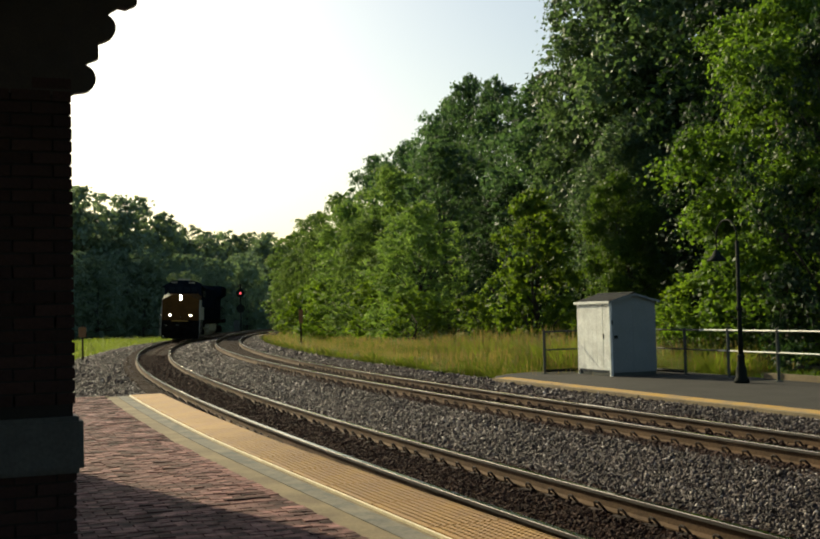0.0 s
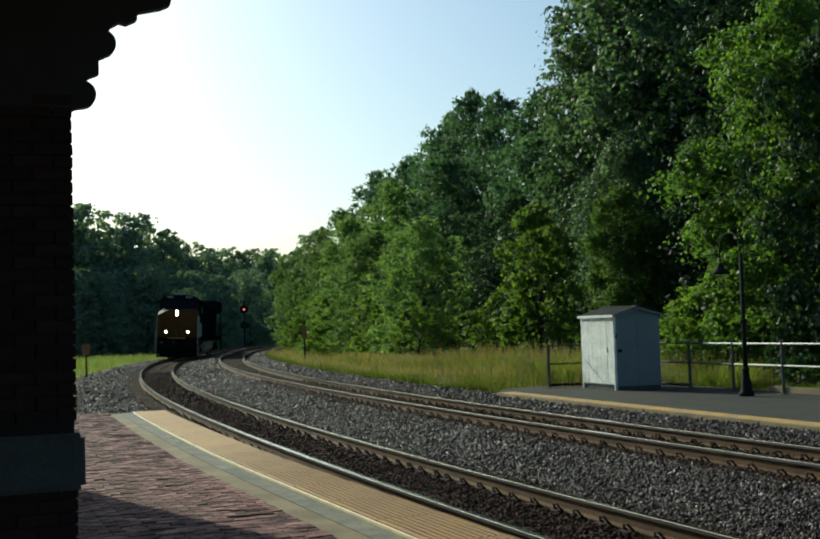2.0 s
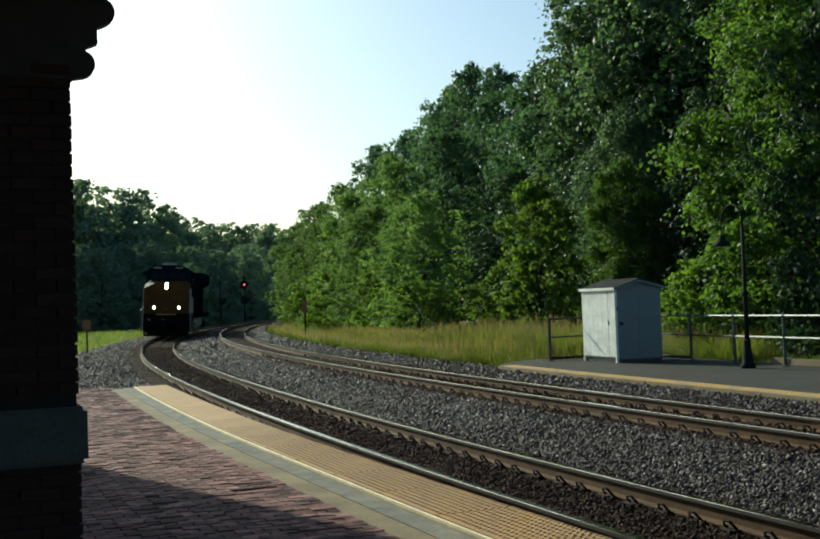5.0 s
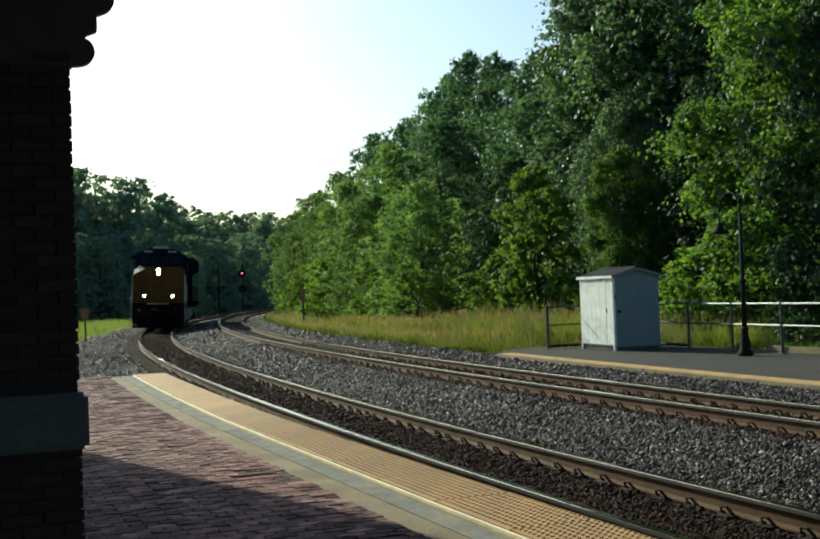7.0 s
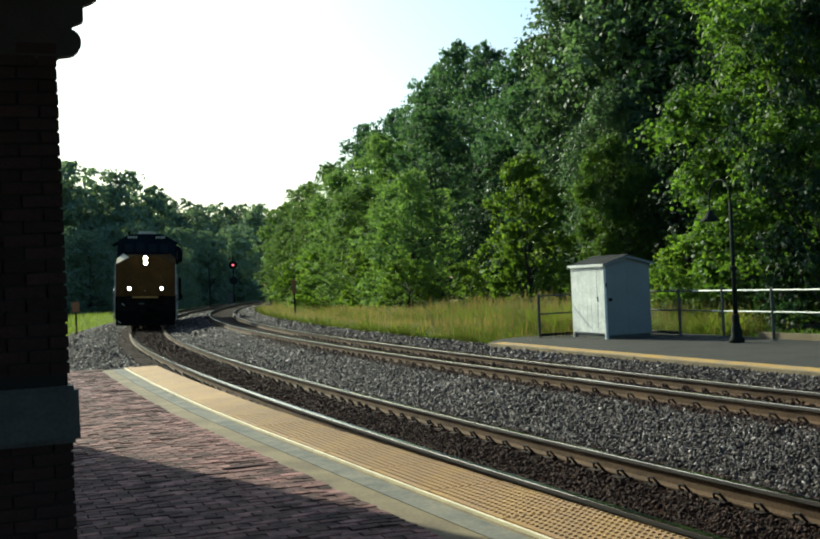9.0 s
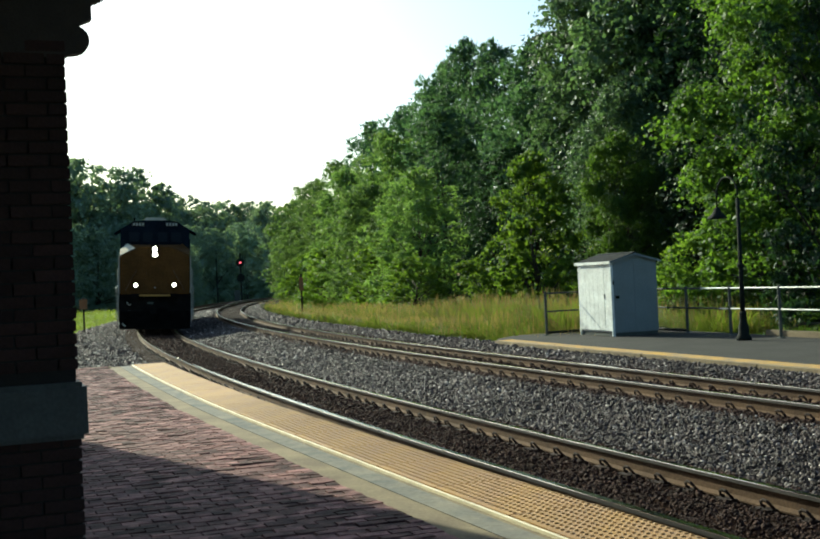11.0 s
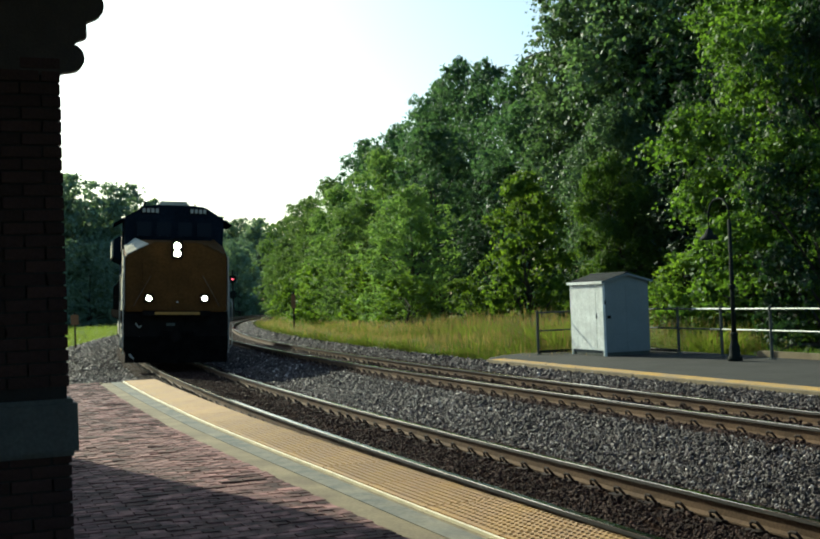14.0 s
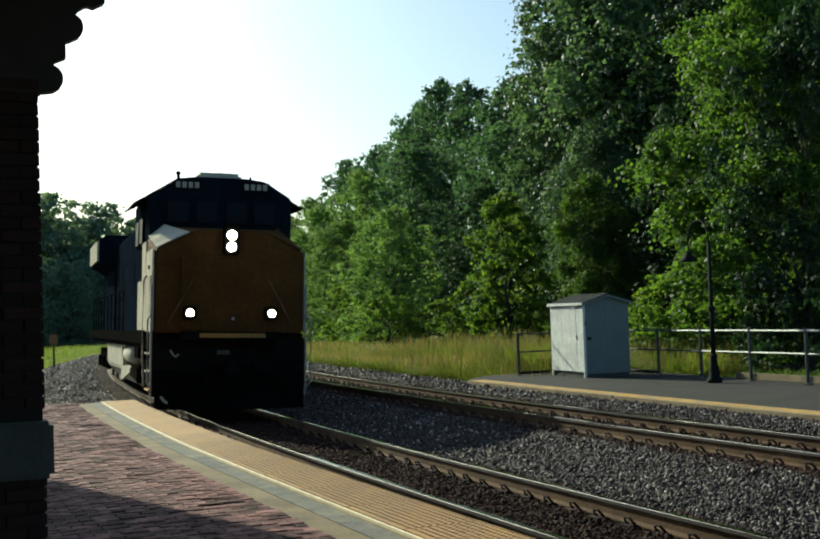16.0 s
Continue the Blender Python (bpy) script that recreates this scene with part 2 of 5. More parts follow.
M_SEED = leaf_mat("dry seed heads", (0.168, 0.132, 0.080), (0.13, 0.108, 0.062), 0.35)

# ---------------------------------------------------------------- building helpers


def mesh_of(name, verts, faces, material, smooth=False):
    me = bpy.data.meshes.new(name)
    me.from_pydata([tuple(v) for v in verts], [], [tuple(f) for f in faces])
    me.materials.append(material)
    if smooth:
        me.polygons.foreach_set("use_smooth", [True] * len(me.polygons))
    me.update()
    return me


def quads_mesh(name, verts, material):
    """A mesh of separate faces of three or four corners; verts is (n, corners, 3)."""
    n, k = len(verts), np.shape(verts)[1]
    me = bpy.data.meshes.new(name)
    me.vertices.add(n * k)
    me.vertices.foreach_set("co", np.asarray(verts, dtype=np.float32).ravel())
    me.loops.add(n * k)
    me.loops.foreach_set("vertex_index", np.arange(n * k, dtype=np.int32))
    me.polygons.add(n)
    me.polygons.foreach_set("loop_start", np.arange(0, n * k, k, dtype=np.int32))
    me.materials.append(material)
    me.update(calc_edges=True)
    return me


def thing(name, label, category, group="", kind="", data=None):
    return tagged(new(name, data), label, category, group, kind)


def part(name, bm, material, parent, label="", smooth=False, m=None):
    """Links a bmesh (or a mesh) as one mesh object under a thing or a part."""
    if isinstance(bm, bmesh.types.BMesh):
        me = bpy.data.meshes.new(name)
        bmesh.ops.recalc_face_normals(bm, faces=bm.faces)
        if smooth:
            for f in bm.faces:
                f.smooth = True
        bm.to_mesh(me)
        bm.free()
        me.materials.append(material)
    else:
        me = bm
    ob = new(name, me)
    ob.parent = parent
    if m is not None:
        ob.matrix_basis = m
    return tagged(ob, label)


def boxes(*specs, bevel=0.0):
    """A bmesh of boxes: each (x0, x1, y0, y1, z0, z1)."""
    bm = bmesh.new()
    for x0, x1, y0, y1, z0, z1 in specs:
        bmesh.ops.create_cube(bm, size=1, matrix=Matrix.Translation(((x0 + x1) / 2, (y0 + y1) / 2, (z0 + z1) / 2)) @ Matrix.Diagonal((x1 - x0, y1 - y0, z1 - z0, 1)))
    if bevel:
        bmesh.ops.bevel(bm, geom=bm.edges[:], offset=bevel, segments=2, affect="EDGES")
    return bm


def prism(profile, a, b, axis="y", bevel=0.0, bm=None):
    """A profile drawn in two axes and drawn out along the third, from a to b. axis y: (x, z); axis x: (y, z); axis z: (x, y)."""
    bm = bm or bmesh.new()

    def at(p, d):
        return {"y": (p[0], d, p[1]), "x": (d, p[0], p[1]), "z": (p[0], p[1], d)}[axis]
    lo = [bm.verts.new(at(p, a)) for p in profile]
    hi = [bm.verts.new(at(p, b)) for p in profile]
    n = len(profile)
    faces = [bm.faces.new(lo), bm.faces.new(hi[::-1])]
    faces += [bm.faces.new((lo[i], hi[i], hi[(i + 1) % n], lo[(i + 1) % n])) for i in range(n)]
    if bevel:
        bmesh.ops.bevel(bm, geom=list({e for f in faces for e in f.edges}), offset=bevel, segments=2, affect="EDGES")
    return bm


def tube(points, r, sides=8, bm=None, caps=True):
    """A round bar along points; r is one radius or one for each point."""
    bm = bm or bmesh.new()
    pts = [Vector(p) for p in points]
    rs = r if isinstance(r, (list, tuple)) else [r] * len(pts)
    rings = []
    for i, p in enumerate(pts):
        d = (pts[min(i + 1, len(pts) - 1)] - pts[max(i - 1, 0)]).normalized()
        q = d.to_track_quat("Z", "Y")
        rings.append([bm.verts.new(p + q @ Vector((rs[i] * math.cos(2 * math.pi * k / sides), rs[i] * math.sin(2 * math.pi * k / sides), 0))) for k in range(sides)])
    for a, b in zip(rings, rings[1:]):
        for k in range(sides):
            bm.faces.new((a[k], a[(k + 1) % sides], b[(k + 1) % sides], b[k]))
    if caps:
        bm.faces.new(rings[0][::-1])
        bm.faces.new(rings[-1])
    return bm


def turned(profile, sides=20, axis="z"):
    """A turned body: (radius, height) pairs about z, or about y."""
    bm = bmesh.new()
    rings = []
    for r, z in profile:
        ring = []
        for k in range(sides):
            a = 2 * math.pi * k / sides
            c = (r * math.cos(a), r * math.sin(a), z)
            ring.append(bm.verts.new(c if axis == "z" else ((c[0], z, c[1]) if axis == "y" else (z, c[0], c[1]))))
        rings.append(ring)
    for a, b in zip(rings, rings[1:]):
        for k in range(sides):
            bm.faces.new((a[k], a[(k + 1) % sides], b[(k + 1) % sides], b[k]))
    bm.faces.new(rings[0][::-1])
    bm.faces.new(rings[-1])
    return bm

# ---------------------------------------------------------------- the plan: two tracks on one curve


CX, CY, RAD = 279.78, 118.95, 298.61     # centre and radius of the near track's centre line
A0 = math.atan2(-CY, -CX)
GAP, RISE2 = 4.075, 0.158                # distance and height of the far track
HALF, CANT1, CANT2 = 0.7525, 0.031, 0.039


def plan(s, o, z=0.0):
    """s metres along the near track, away from the camera; o metres to its platform side; z above its rails."""
    a = A0 - s / RAD
    return Vector((CX + (RAD + o) * math.cos(a), CY + (RAD + o) * math.sin(a), z))


def plan_np(s, o, z):
    a = A0 - np.asarray(s) / RAD
    return np.stack([CX + (RAD + o) * np.cos(a), CY + (RAD + o) * np.sin(a), np.broadcast_to(z, np.shape(a))], -1)


def plan_pose(s, o, z=0.0):
    """x points away along the track, y to the platform side."""
    a = A0 - s / RAD
    out = Vector((math.cos(a), math.sin(a), 0))
    along = Vector((math.sin(a), -math.cos(a), 0))
    m = Matrix((along, out, (0, 0, 1))).transposed().to_4x4()
    m.translation = plan(s, o, z)
    return m


def edge_shift(s):
    """How far the platform's edge strays from the track's curve."""
    return float(np.interp(s, [-14, 6, 10, 15, 24.7], [-0.10, -0.10, -0.06, 0.03, 0.08]))


def strip(name, profile, s0, s1, step, material, parent=None, closed=False, smooth=False, label="", category="", kind="", stray=False):
    """A profile of (o, z) swept along the curve."""
    ss = np.linspace(s0, s1, max(2, int(round((s1 - s0) / step)) + 1))
    n = len(profile)
    verts = np.concatenate([plan_np(np.full(n, s), np.array([p[0] + (edge_shift(s) if stray else 0) for p in profile]), np.array([p[1] for p in profile])) for s in ss])
    faces = []
    m = n if closed else n - 1
    for i in range(len(ss) - 1):
        for k in range(m):
            a, b = i * n + k, i * n + (k + 1) % n
            faces.append((a, a + n, b + n, b))
    if closed:
        faces += [tuple(range(n)), tuple(range((len(ss) - 1) * n, len(ss) * n))[::-1]]
    me = mesh_of(name, verts, faces, material, smooth)
    ob = new(name, me)
    if parent:
        ob.parent = parent
    return tagged(ob, label, category, "", kind)

# ---------------------------------------------------------------- ground, ballast, platforms


def ground_height(s, o):
    bank = max(0.0, min(1.0, (-o - 24) / 30.0)) * 9.0 if o < -24 else 0.0
    return -0.72 + bank + 0.06 * noise.noise(Vector((s * 0.12, o * 0.12, 3.1)))


def make_ground():
    ss = [-300, -120, -60, -30] + list(range(-20, 200, 5)) + [220, 260, 320, 420]
    oo = [900, 500, 250, 120, 80, 60] + [50 - 2.5 * k for k in range(0, 45)] + [-75, -100, -140, -190]
    verts = [plan(s, o, ground_height(s, o)) for s in ss for o in oo]
    n = len(oo)
    faces = [(i * n + k, i * n + n + k, i * n + n + k + 1, i * n + k + 1) for i in range(len(ss) - 1) for k in range(n - 1)]
    thing("ground", "rough grassy ground beside the railway", "ground", "", "structure", mesh_of("ground", verts, faces, M_GROUND, True))
    far = mesh_of("backdrop_ground", [(-4000, -4000, -1.6), (4000, -4000, -1.6), (4000, 4000, -1.6), (-4000, 4000, -1.6)], [(0, 1, 2, 3)], M_GROUND)
    thing("ground_far", "green land reaching to the horizon", "ground", "", "structure", far)


make_ground()
bed = strip("ballast_bed", [(5.6, -0.76), (3.4, -0.32), (2.3, -0.22), (1.3, -0.20), (0.9, -0.19), (-0.9, -0.24), (-1.3, -0.20), (-1.8, -0.13), (-2.4, -0.05), (-2.75, 0.02), (-3.15, 0.02), (-3.35, -0.02), (-4.9, -0.10), (-5.5, 0.07), (-6.2, 0.15), (-7.4, -0.55), (-8.2, -0.78)],
            -14, 175, 1.0, M_BED, label="grey crushed stone ballast under both tracks", category="ballast", kind="structure")
strip("oily_bed", [(0.68, -0.165), (0.0, -0.175), (-0.68, -0.215)], -14, 175, 1.0, M_DIRT, bed, label="dark oily dirt between the rails")
strip("oily_bed", [(-GAP + 0.68, -0.03), (-GAP, -0.045), (-GAP - 0.68, -0.075)], -14, 175, 1.0, M_DIRT, bed, label="brown dirt between the rails")

RAIL = [(-0.068, -0.172), (0.068, -0.172), (0.068, -0.158), (0.012, -0.14), (0.010, -0.045), (0.036, -0.032), (0.036, -0.004), (-0.036, -0.004), (-0.036, -0.032), (-0.010, -0.045), (-0.012, -0.14), (-0.068, -0.158)]


def make_track(name, o, z, cant, label):
    track = thing(name, label, "railway track", "", "structure")
    for side in (1, -1):
        zz = z + side * cant
        rail = strip("rail", [(o + side * HALF + a, zz + b) for a, b in RAIL], -14, 175, 0.8, M_RUST, track, True)
        for f in (1, -1):
            strip("head_flank", [(o + side * HALF + f * 0.0375, zz - 0.034), (o + side * HALF + f * 0.0375, zz - 0.006), (o + side * HALF + f * 0.034, zz - 0.0045)], -14, 175, 0.8, M_FLANK, rail, label="dark steel flank")
        strip("rail_head", [(o + side * HALF + a, zz + b) for a, b in ((-0.033, -0.005), (-0.031, 0.0), (0.031, 0.0), (0.033, -0.005))], -14, 175, 0.8, M_RAILTOP, rail, label="polished bright running surface")
    return track


track_near = make_track("track_near", 0.0, 0.0, CANT1, "curved rusty steel track with shiny rail heads beside the brick platform")
track_far = make_track("track_far", -GAP, RISE2, CANT2, "second curved rusty steel track beside the asphalt platform")

PLAT, PEND = 0.2, 24.7


def make_near_platform():
    base = strip("platform_near", [(1.47, -0.7), (1.47, PLAT - 0.05), (14, PLAT - 0.05), (14, -0.7)], -14, PEND - 0.14, 1.0, M_PAVEJOINT, None, True, label="red brick station platform with a yellow tactile edge", category="platform", kind="structure")
    strip("coping", [(1.45, PLAT - 0.30), (1.45, PLAT - 0.02), (2.62, PLAT - 0.02), (2.62, PLAT - 0.30)], -14, PEND, 1.0, M_CONC, base, True, label="tan concrete edge beam", stray=True)
    strip("edge_line", [(2.105, PLAT - 0.019), (2.105, PLAT + 0.003), (2.13, PLAT + 0.003), (2.13, PLAT - 0.019)], -14, PEND, 0.6, M_WHITE, base, True, label="worn pale line", stray=True)
    strip("painted_band", [(2.18, PLAT - 0.019), (2.18, PLAT - 0.013), (2.37, PLAT - 0.013), (2.37, PLAT - 0.019)], -14, PEND, 1.0, M_CONCBLUE, base, True, label="worn blue-grey concrete band", stray=True)
    me = bmesh.new()
    prism([(2.62, -0.5), (14, -0.5), (14, PLAT), (2.62, PLAT)], 0, 0.14, "x", 0.01, me)
    for v in me.verts:
        v.co = plan(PEND - 0.14 + v.co.x, v.co.y, v.co.z)
    part("end_kerb", me, M_CONC, base, "pale concrete end kerb")
    return base


platform_near = make_near_platform()
PLAT2 = 0.2


def make_far_platform():
    outline = [(-10, -6.1)] + [(s, -6.1) for s in range(-8, 25, 2)] + [(24.9, -6.13), (25.6, -6.45), (26.3, -7.1), (26.7, -7.8), (26.7, -10.6)] + [(s, -10.6) for s in range(24, -11, -2)]
    bm = bmesh.new()
    lo = [bm.verts.new(plan(s, o, -0.75)) for s, o in outline]
    hi = [bm.verts.new(plan(s, o, PLAT2)) for s, o in outline]
    n = len(outline)
    bm.faces.new(hi)
    for i in range(n):
        bm.faces.new((lo[i], lo[(i + 1) % n], hi[(i + 1) % n], hi[i]))
    base = thing("platform_far", "grey asphalt platform with a worn yellow edge", "platform", "", "structure")
    part("asphalt", bm, M_ASPHALT, base)
    for k in range(9):
        s0 = 24.85 - (k + 1) * 3.4
        strip("edge_beam", [(-6.03 + 0.012 * (k % 2), PLAT2 - 0.1), (-6.03 + 0.012 * (k % 2), PLAT2 + 0.004), (-6.11, PLAT2 + 0.008), (-6.11, PLAT2 - 0.1)], s0, s0 + 3.36, 0.7, M_CONC, base, True, label="weathered concrete coping")
        strip("edge_paint", [(-6.114, PLAT2 - 0.02), (-6.114, PLAT2 + 0.006), (-6.5, PLAT2 + 0.006), (-6.5, PLAT2 - 0.02)], s0, s0 + 3.38, 0.7, M_YELLOW, base, True, label="worn yellow paint")
    strip("edge_timber", [(-6.0, 0.02), (-6.0, 0.09), (-6.04, 0.09), (-6.04, 0.02)], 15.4, 19.0, 0.9, M_TIE, base, True, label="dark timber along the edge")
    strip("end_beam", [(-10.6, -0.2), (-10.6, PLAT2 + 0.12), (-10.45, PLAT2 + 0.12), (-10.45, -0.2)], -10, 20.5, 1.0, M_CONC, base, True, label="low pale concrete kerb")
    return base


platform_far = make_far_platform()

# ---------------------------------------------------------------- the station


PIL = plan_pose(6.35, 4.665, PLAT)     # x along the track, y away from it; the corner of the brick pier


def make_pier():
    pier = thing("station_pier", "red brick pier, darkened for shade, with a stone band and a corbelled bracket under the eaves", "pier", "", "structure")
    pier.matrix_basis = PIL
    part("core", boxes((0.012, 0.9, 0.012, 1.3, 0, 3.03)), M_SHADED_MORTAR, pier, "mortar joints")
    part("stone_band", boxes((-0.055, 0.95, -0.037, 1.36, 0.785, 1.085), bevel=0.025), M_STONE, pier, "pale dressed stone band")
    part("corbel", boxes((0.07, 0.62, 0.0, 1.3, 3.03, 4.4)), M_TIMBER, pier, "dark corbelled wall head")
    part("bracket", bracket_mesh(), M_TIMBER, pier, "dark stepped bracket with rounded mouldings", m=Matrix.Translation((0, 0, 0.037)))
    me = bpy.data.meshes.new("brick")
    bm = boxes((-0.001, 0.09, 0.0, 0.203, 0.0, 0.057), bevel=0.003)
    bm.to_mesh(me)
    bm.free()
    me.materials.append(M_SHADED_BRICK)
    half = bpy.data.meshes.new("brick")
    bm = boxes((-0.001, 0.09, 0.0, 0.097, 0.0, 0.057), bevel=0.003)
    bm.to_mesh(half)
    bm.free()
    half.materials.append(M_SHADED_BRICK)
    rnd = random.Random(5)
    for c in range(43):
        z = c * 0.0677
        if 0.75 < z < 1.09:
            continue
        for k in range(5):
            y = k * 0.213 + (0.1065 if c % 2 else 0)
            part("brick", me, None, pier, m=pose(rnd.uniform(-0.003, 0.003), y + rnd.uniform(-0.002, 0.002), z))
        if c % 2:
            part("brick", half, None, pier, m=pose(rnd.uniform(-0.002, 0.002), rnd.uniform(-0.003, 0.001), z))
    return pier


def bracket_mesh():
    """Silhouette (u towards the track, z above the platform): two rolls, steps, and a rising toothed soffit."""
    pts = [(-0.9, 2.78), (0.0, 2.775), (0.02, 2.79)]
    pts += [(0.06 + 0.073 * math.cos(a), 2.872 + 0.075 * math.sin(a)) for a in np.linspace(-1.35, 1.3, 9)]
    pts += [(0.10, 2.965), (0.148, 2.985), (0.148, 3.07), (0.175, 3.08)]
    pts += [(0.178 + 0.066 * math.cos(a), 3.16 + 0.072 * math.sin(a)) for a in np.linspace(-1.2, 1.2, 8)]
    pts += [(0.225, 3.255), (0.265, 3.28), (0.305, 3.272), (0.36, 3.30), (0.362, 3.34)]
    for k in range(9):
        u1 = 0.494 + 0.209 * k
        z1 = 3.365 + 0.112 * k
        pts += [(u1, z1 + 0.008), (u1 + 0.05, z1 + 0.032), (u1 + 0.058, z1 + 0.076), (u1 + 0.085, z1 + 0.088)]
    pts += [(2.3, 4.42), (-0.9, 4.42)]
    return prism([(-u, z) for u, z in pts], 0.0, 0.07, "x")


def make_station():
    make_pier()
    corner = Vector((-3.86, 11.4, PLAT))
    m = plan_pose(12.5, 4.6, PLAT)
    m.translation = corner
    # Unseen block behind the pier, placed so its corner casts the platform's shadow edge.
    hall = thing("station_building", "unseen station building end that casts the platform shadow", "building", "", "structure")
    hall.matrix_basis = m
    part("wall", boxes((0.0, 3.0, 0.0, 8.0, 0.0, 6.2)), M_SHADED_BRICK, hall)
    part("roof", prism([(-0.02, 6.2), (3.0, 6.2), (3.0, 7.4), (-0.02, 7.4)], 0.0, 8.0, "y"), M_TIMBER, hall, "dark roof")
    bm = bmesh.new()
    # Unseen deck overhead, its edge cut along the platform's shadow line.
    deck = [(-2.6, 7.6), (0.1, 7.6), (5.4, 0.6), (5.4, -9), (-11, -9), (-11, 5)]
    prism(deck, 4.62, 4.85, "z", 0.0, bm)
    canopy = thing("canopy_roof", "unseen timber canopy that shades the station platform", "roof", "", "structure")
    part("deck", bm, M_TIMBER, canopy)
    # Slab added above the view to block skylight and deepen the platform's shade.
    roof = thing("station_roof", "unseen slab added to keep skylight off the platform", "roof", "", "structure")
    part("deck", prism([(-3.55, 12.2), (0.0, 7.68), (-2.0, 3.0), (-10, 5), (-10, 15), (-6.2, 15.2)], 6.25, 6.45, "z"), M_TIMBER, roof)
    # Two unseen walls, added to close off the sky and darken the pier.
    wall = thing("wall_station", "unseen brick wall added to darken the pier", "wall", "", "structure")
    wall.matrix_basis = plan_pose(-9, 8.5, PLAT)
    part("wall_face", boxes((0, 14.5, 0.0, 0.4, 0, 4.42)), M_SHADED_BRICK, wall)
    back = thing("wall_back", "unseen brick cross wall added to darken the pier", "wall", "", "structure")
    back.matrix_basis = plan_pose(-9.5, 3.2, PLAT)
    part("wall_face", boxes((0, 0.4, 0.0, 5.5, 0, 4.42)), M_SHADED_BRICK, back)


make_station()

# ---------------------------------------------------------------- trees and grass


def crown_quads(rng, h, w, clumps, leaves, size, low=0.12, droop=0.3, lobe_count=14, spread=1.08):
    """Leaves in clumps over a lumpy crown: returns their corners and the clump centres."""
    lobes = []
    for k in range(lobe_count):
        t = (k + 0.5) / lobe_count
        env = max(0.0, 1 - ((t - 0.38) / 0.68) ** 2) ** 0.5
        a = k * 2.4 + rng.uniform(-0.6, 0.6)
        rr = w * env * rng.uniform(0.42, 0.72) * (0.25 if t > 0.93 else 1.0)
        br = w * rng.uniform(0.26, 0.46) * (0.55 + 0.45 * env)
        lobes.append((rr * math.cos(a), rr * math.sin(a), h * (low + (1 - low) * t) - br * 0.35, br))
    if size > 0.5:
        lobes.pop()                        # broad far crowns without a tuft
    centres = []
    while len(centres) < clumps:
        x, y, z, br = rng.choice(lobes)
        u = Vector((rng.gauss(0, 1), rng.gauss(0, 1), rng.gauss(0.35, 1))).normalized()
        r = br * rng.uniform(0.5, spread)
        p = (x + u.x * r, y + u.y * r, z + u.z * r * 0.72)
        if p[2] > 0.25:
            centres.append(p)
    c = np.array(centres)
    n = clumps * leaves
    idx = np.repeat(np.arange(clumps), leaves)
    cr = np.repeat(np.array([rng.uniform(0.5, 1.25) for _ in range(clumps)]), leaves) * w * 0.13
    g = np.random.RandomState(rng.randrange(10 ** 6))
    d = g.normal(size=(n, 3))
    d /= np.linalg.norm(d, axis=1)[:, None]
    rad = np.abs(g.normal(size=n)) * 0.62
    p = c[idx] + d * (rad * cr)[:, None] * np.array([1.2, 1.2, 0.7])
    p[:, 2] -= droop * cr * rad ** 2
    nrm = d * 0.6 + g.normal(size=(n, 3)) * 0.55 + np.array([0, 0, 0.55])
    nrm /= np.linalg.norm(nrm, axis=1)[:, None]
    x = np.cross(nrm, g.normal(size=(n, 3)))
    x /= np.linalg.norm(x, axis=1)[:, None]
    y = np.cross(nrm, x)
    ls = size * g.uniform(0.6, 1.3, n)[:, None]
    x, y = x * ls * 0.5, y * ls * 0.36
    bend = nrm * ls * 0.1
    if size > 0.2:
        return np.stack([p - x - y, p + x, p - x + y], 1), c
    q = np.stack([p - x, p - y + bend, p + x, p + y + bend], 1)
    return q, c


def make_tree(seed, h, w, clumps, leaves, size, leaf, label, low=0.12, droop=0.3, lobe_count=16, name="tree", spread=1.08):
    rng = random.Random(seed)
    q, c = crown_quads(rng, h, w, clumps, leaves, size, low, droop, lobe_count, spread)
    tree = thing(name, label, "tree", "woodland trees")
    r0 = 0.014 * h + 0.05
    bm = tube([(0.03 * math.sin(k * 1.7) * k, 0.03 * math.cos(k * 2.1) * k, h * 0.72 * k / 6 - 0.3) for k in range(7)], [r0 * (1.15 - 0.95 * k / 6) for k in range(7)], 9)
    for i in sorted(rng.sample(range(len(c)), min(22, len(c)))):
        e = Vector(c[i])
        zb = max(0.08 * h, e.z - 0.18 * h - rng.uniform(0, 0.1) * h)
        b = Vector((0, 0, zb))
        mid = b.lerp(e, 0.55) + Vector((0, 0, 0.02 * h))
        tube([b, mid, e], [r0 * 0.42 * (1 - zb / h), r0 * 0.25 * (1 - zb / h), 0.012], 5, bm)
    part("trunk", bm, M_BARK, tree, "grey-brown trunk and limbs", True)
    part("crown", quads_mesh("crown", q, leaf), leaf, tree)
    return tree


def plant(kind, x, y, h, turn, wide=1.0):
    """A copy of a tree, its foot at (x, y), h metres high."""
    base = KINDS[kind]
    f = h / KIND_H[kind]
    ob = copy_thing(base, pose(x, y, -0.75, 0, 0, turn))
    ob.scale = (f * wide, f * wide, f)
    return ob


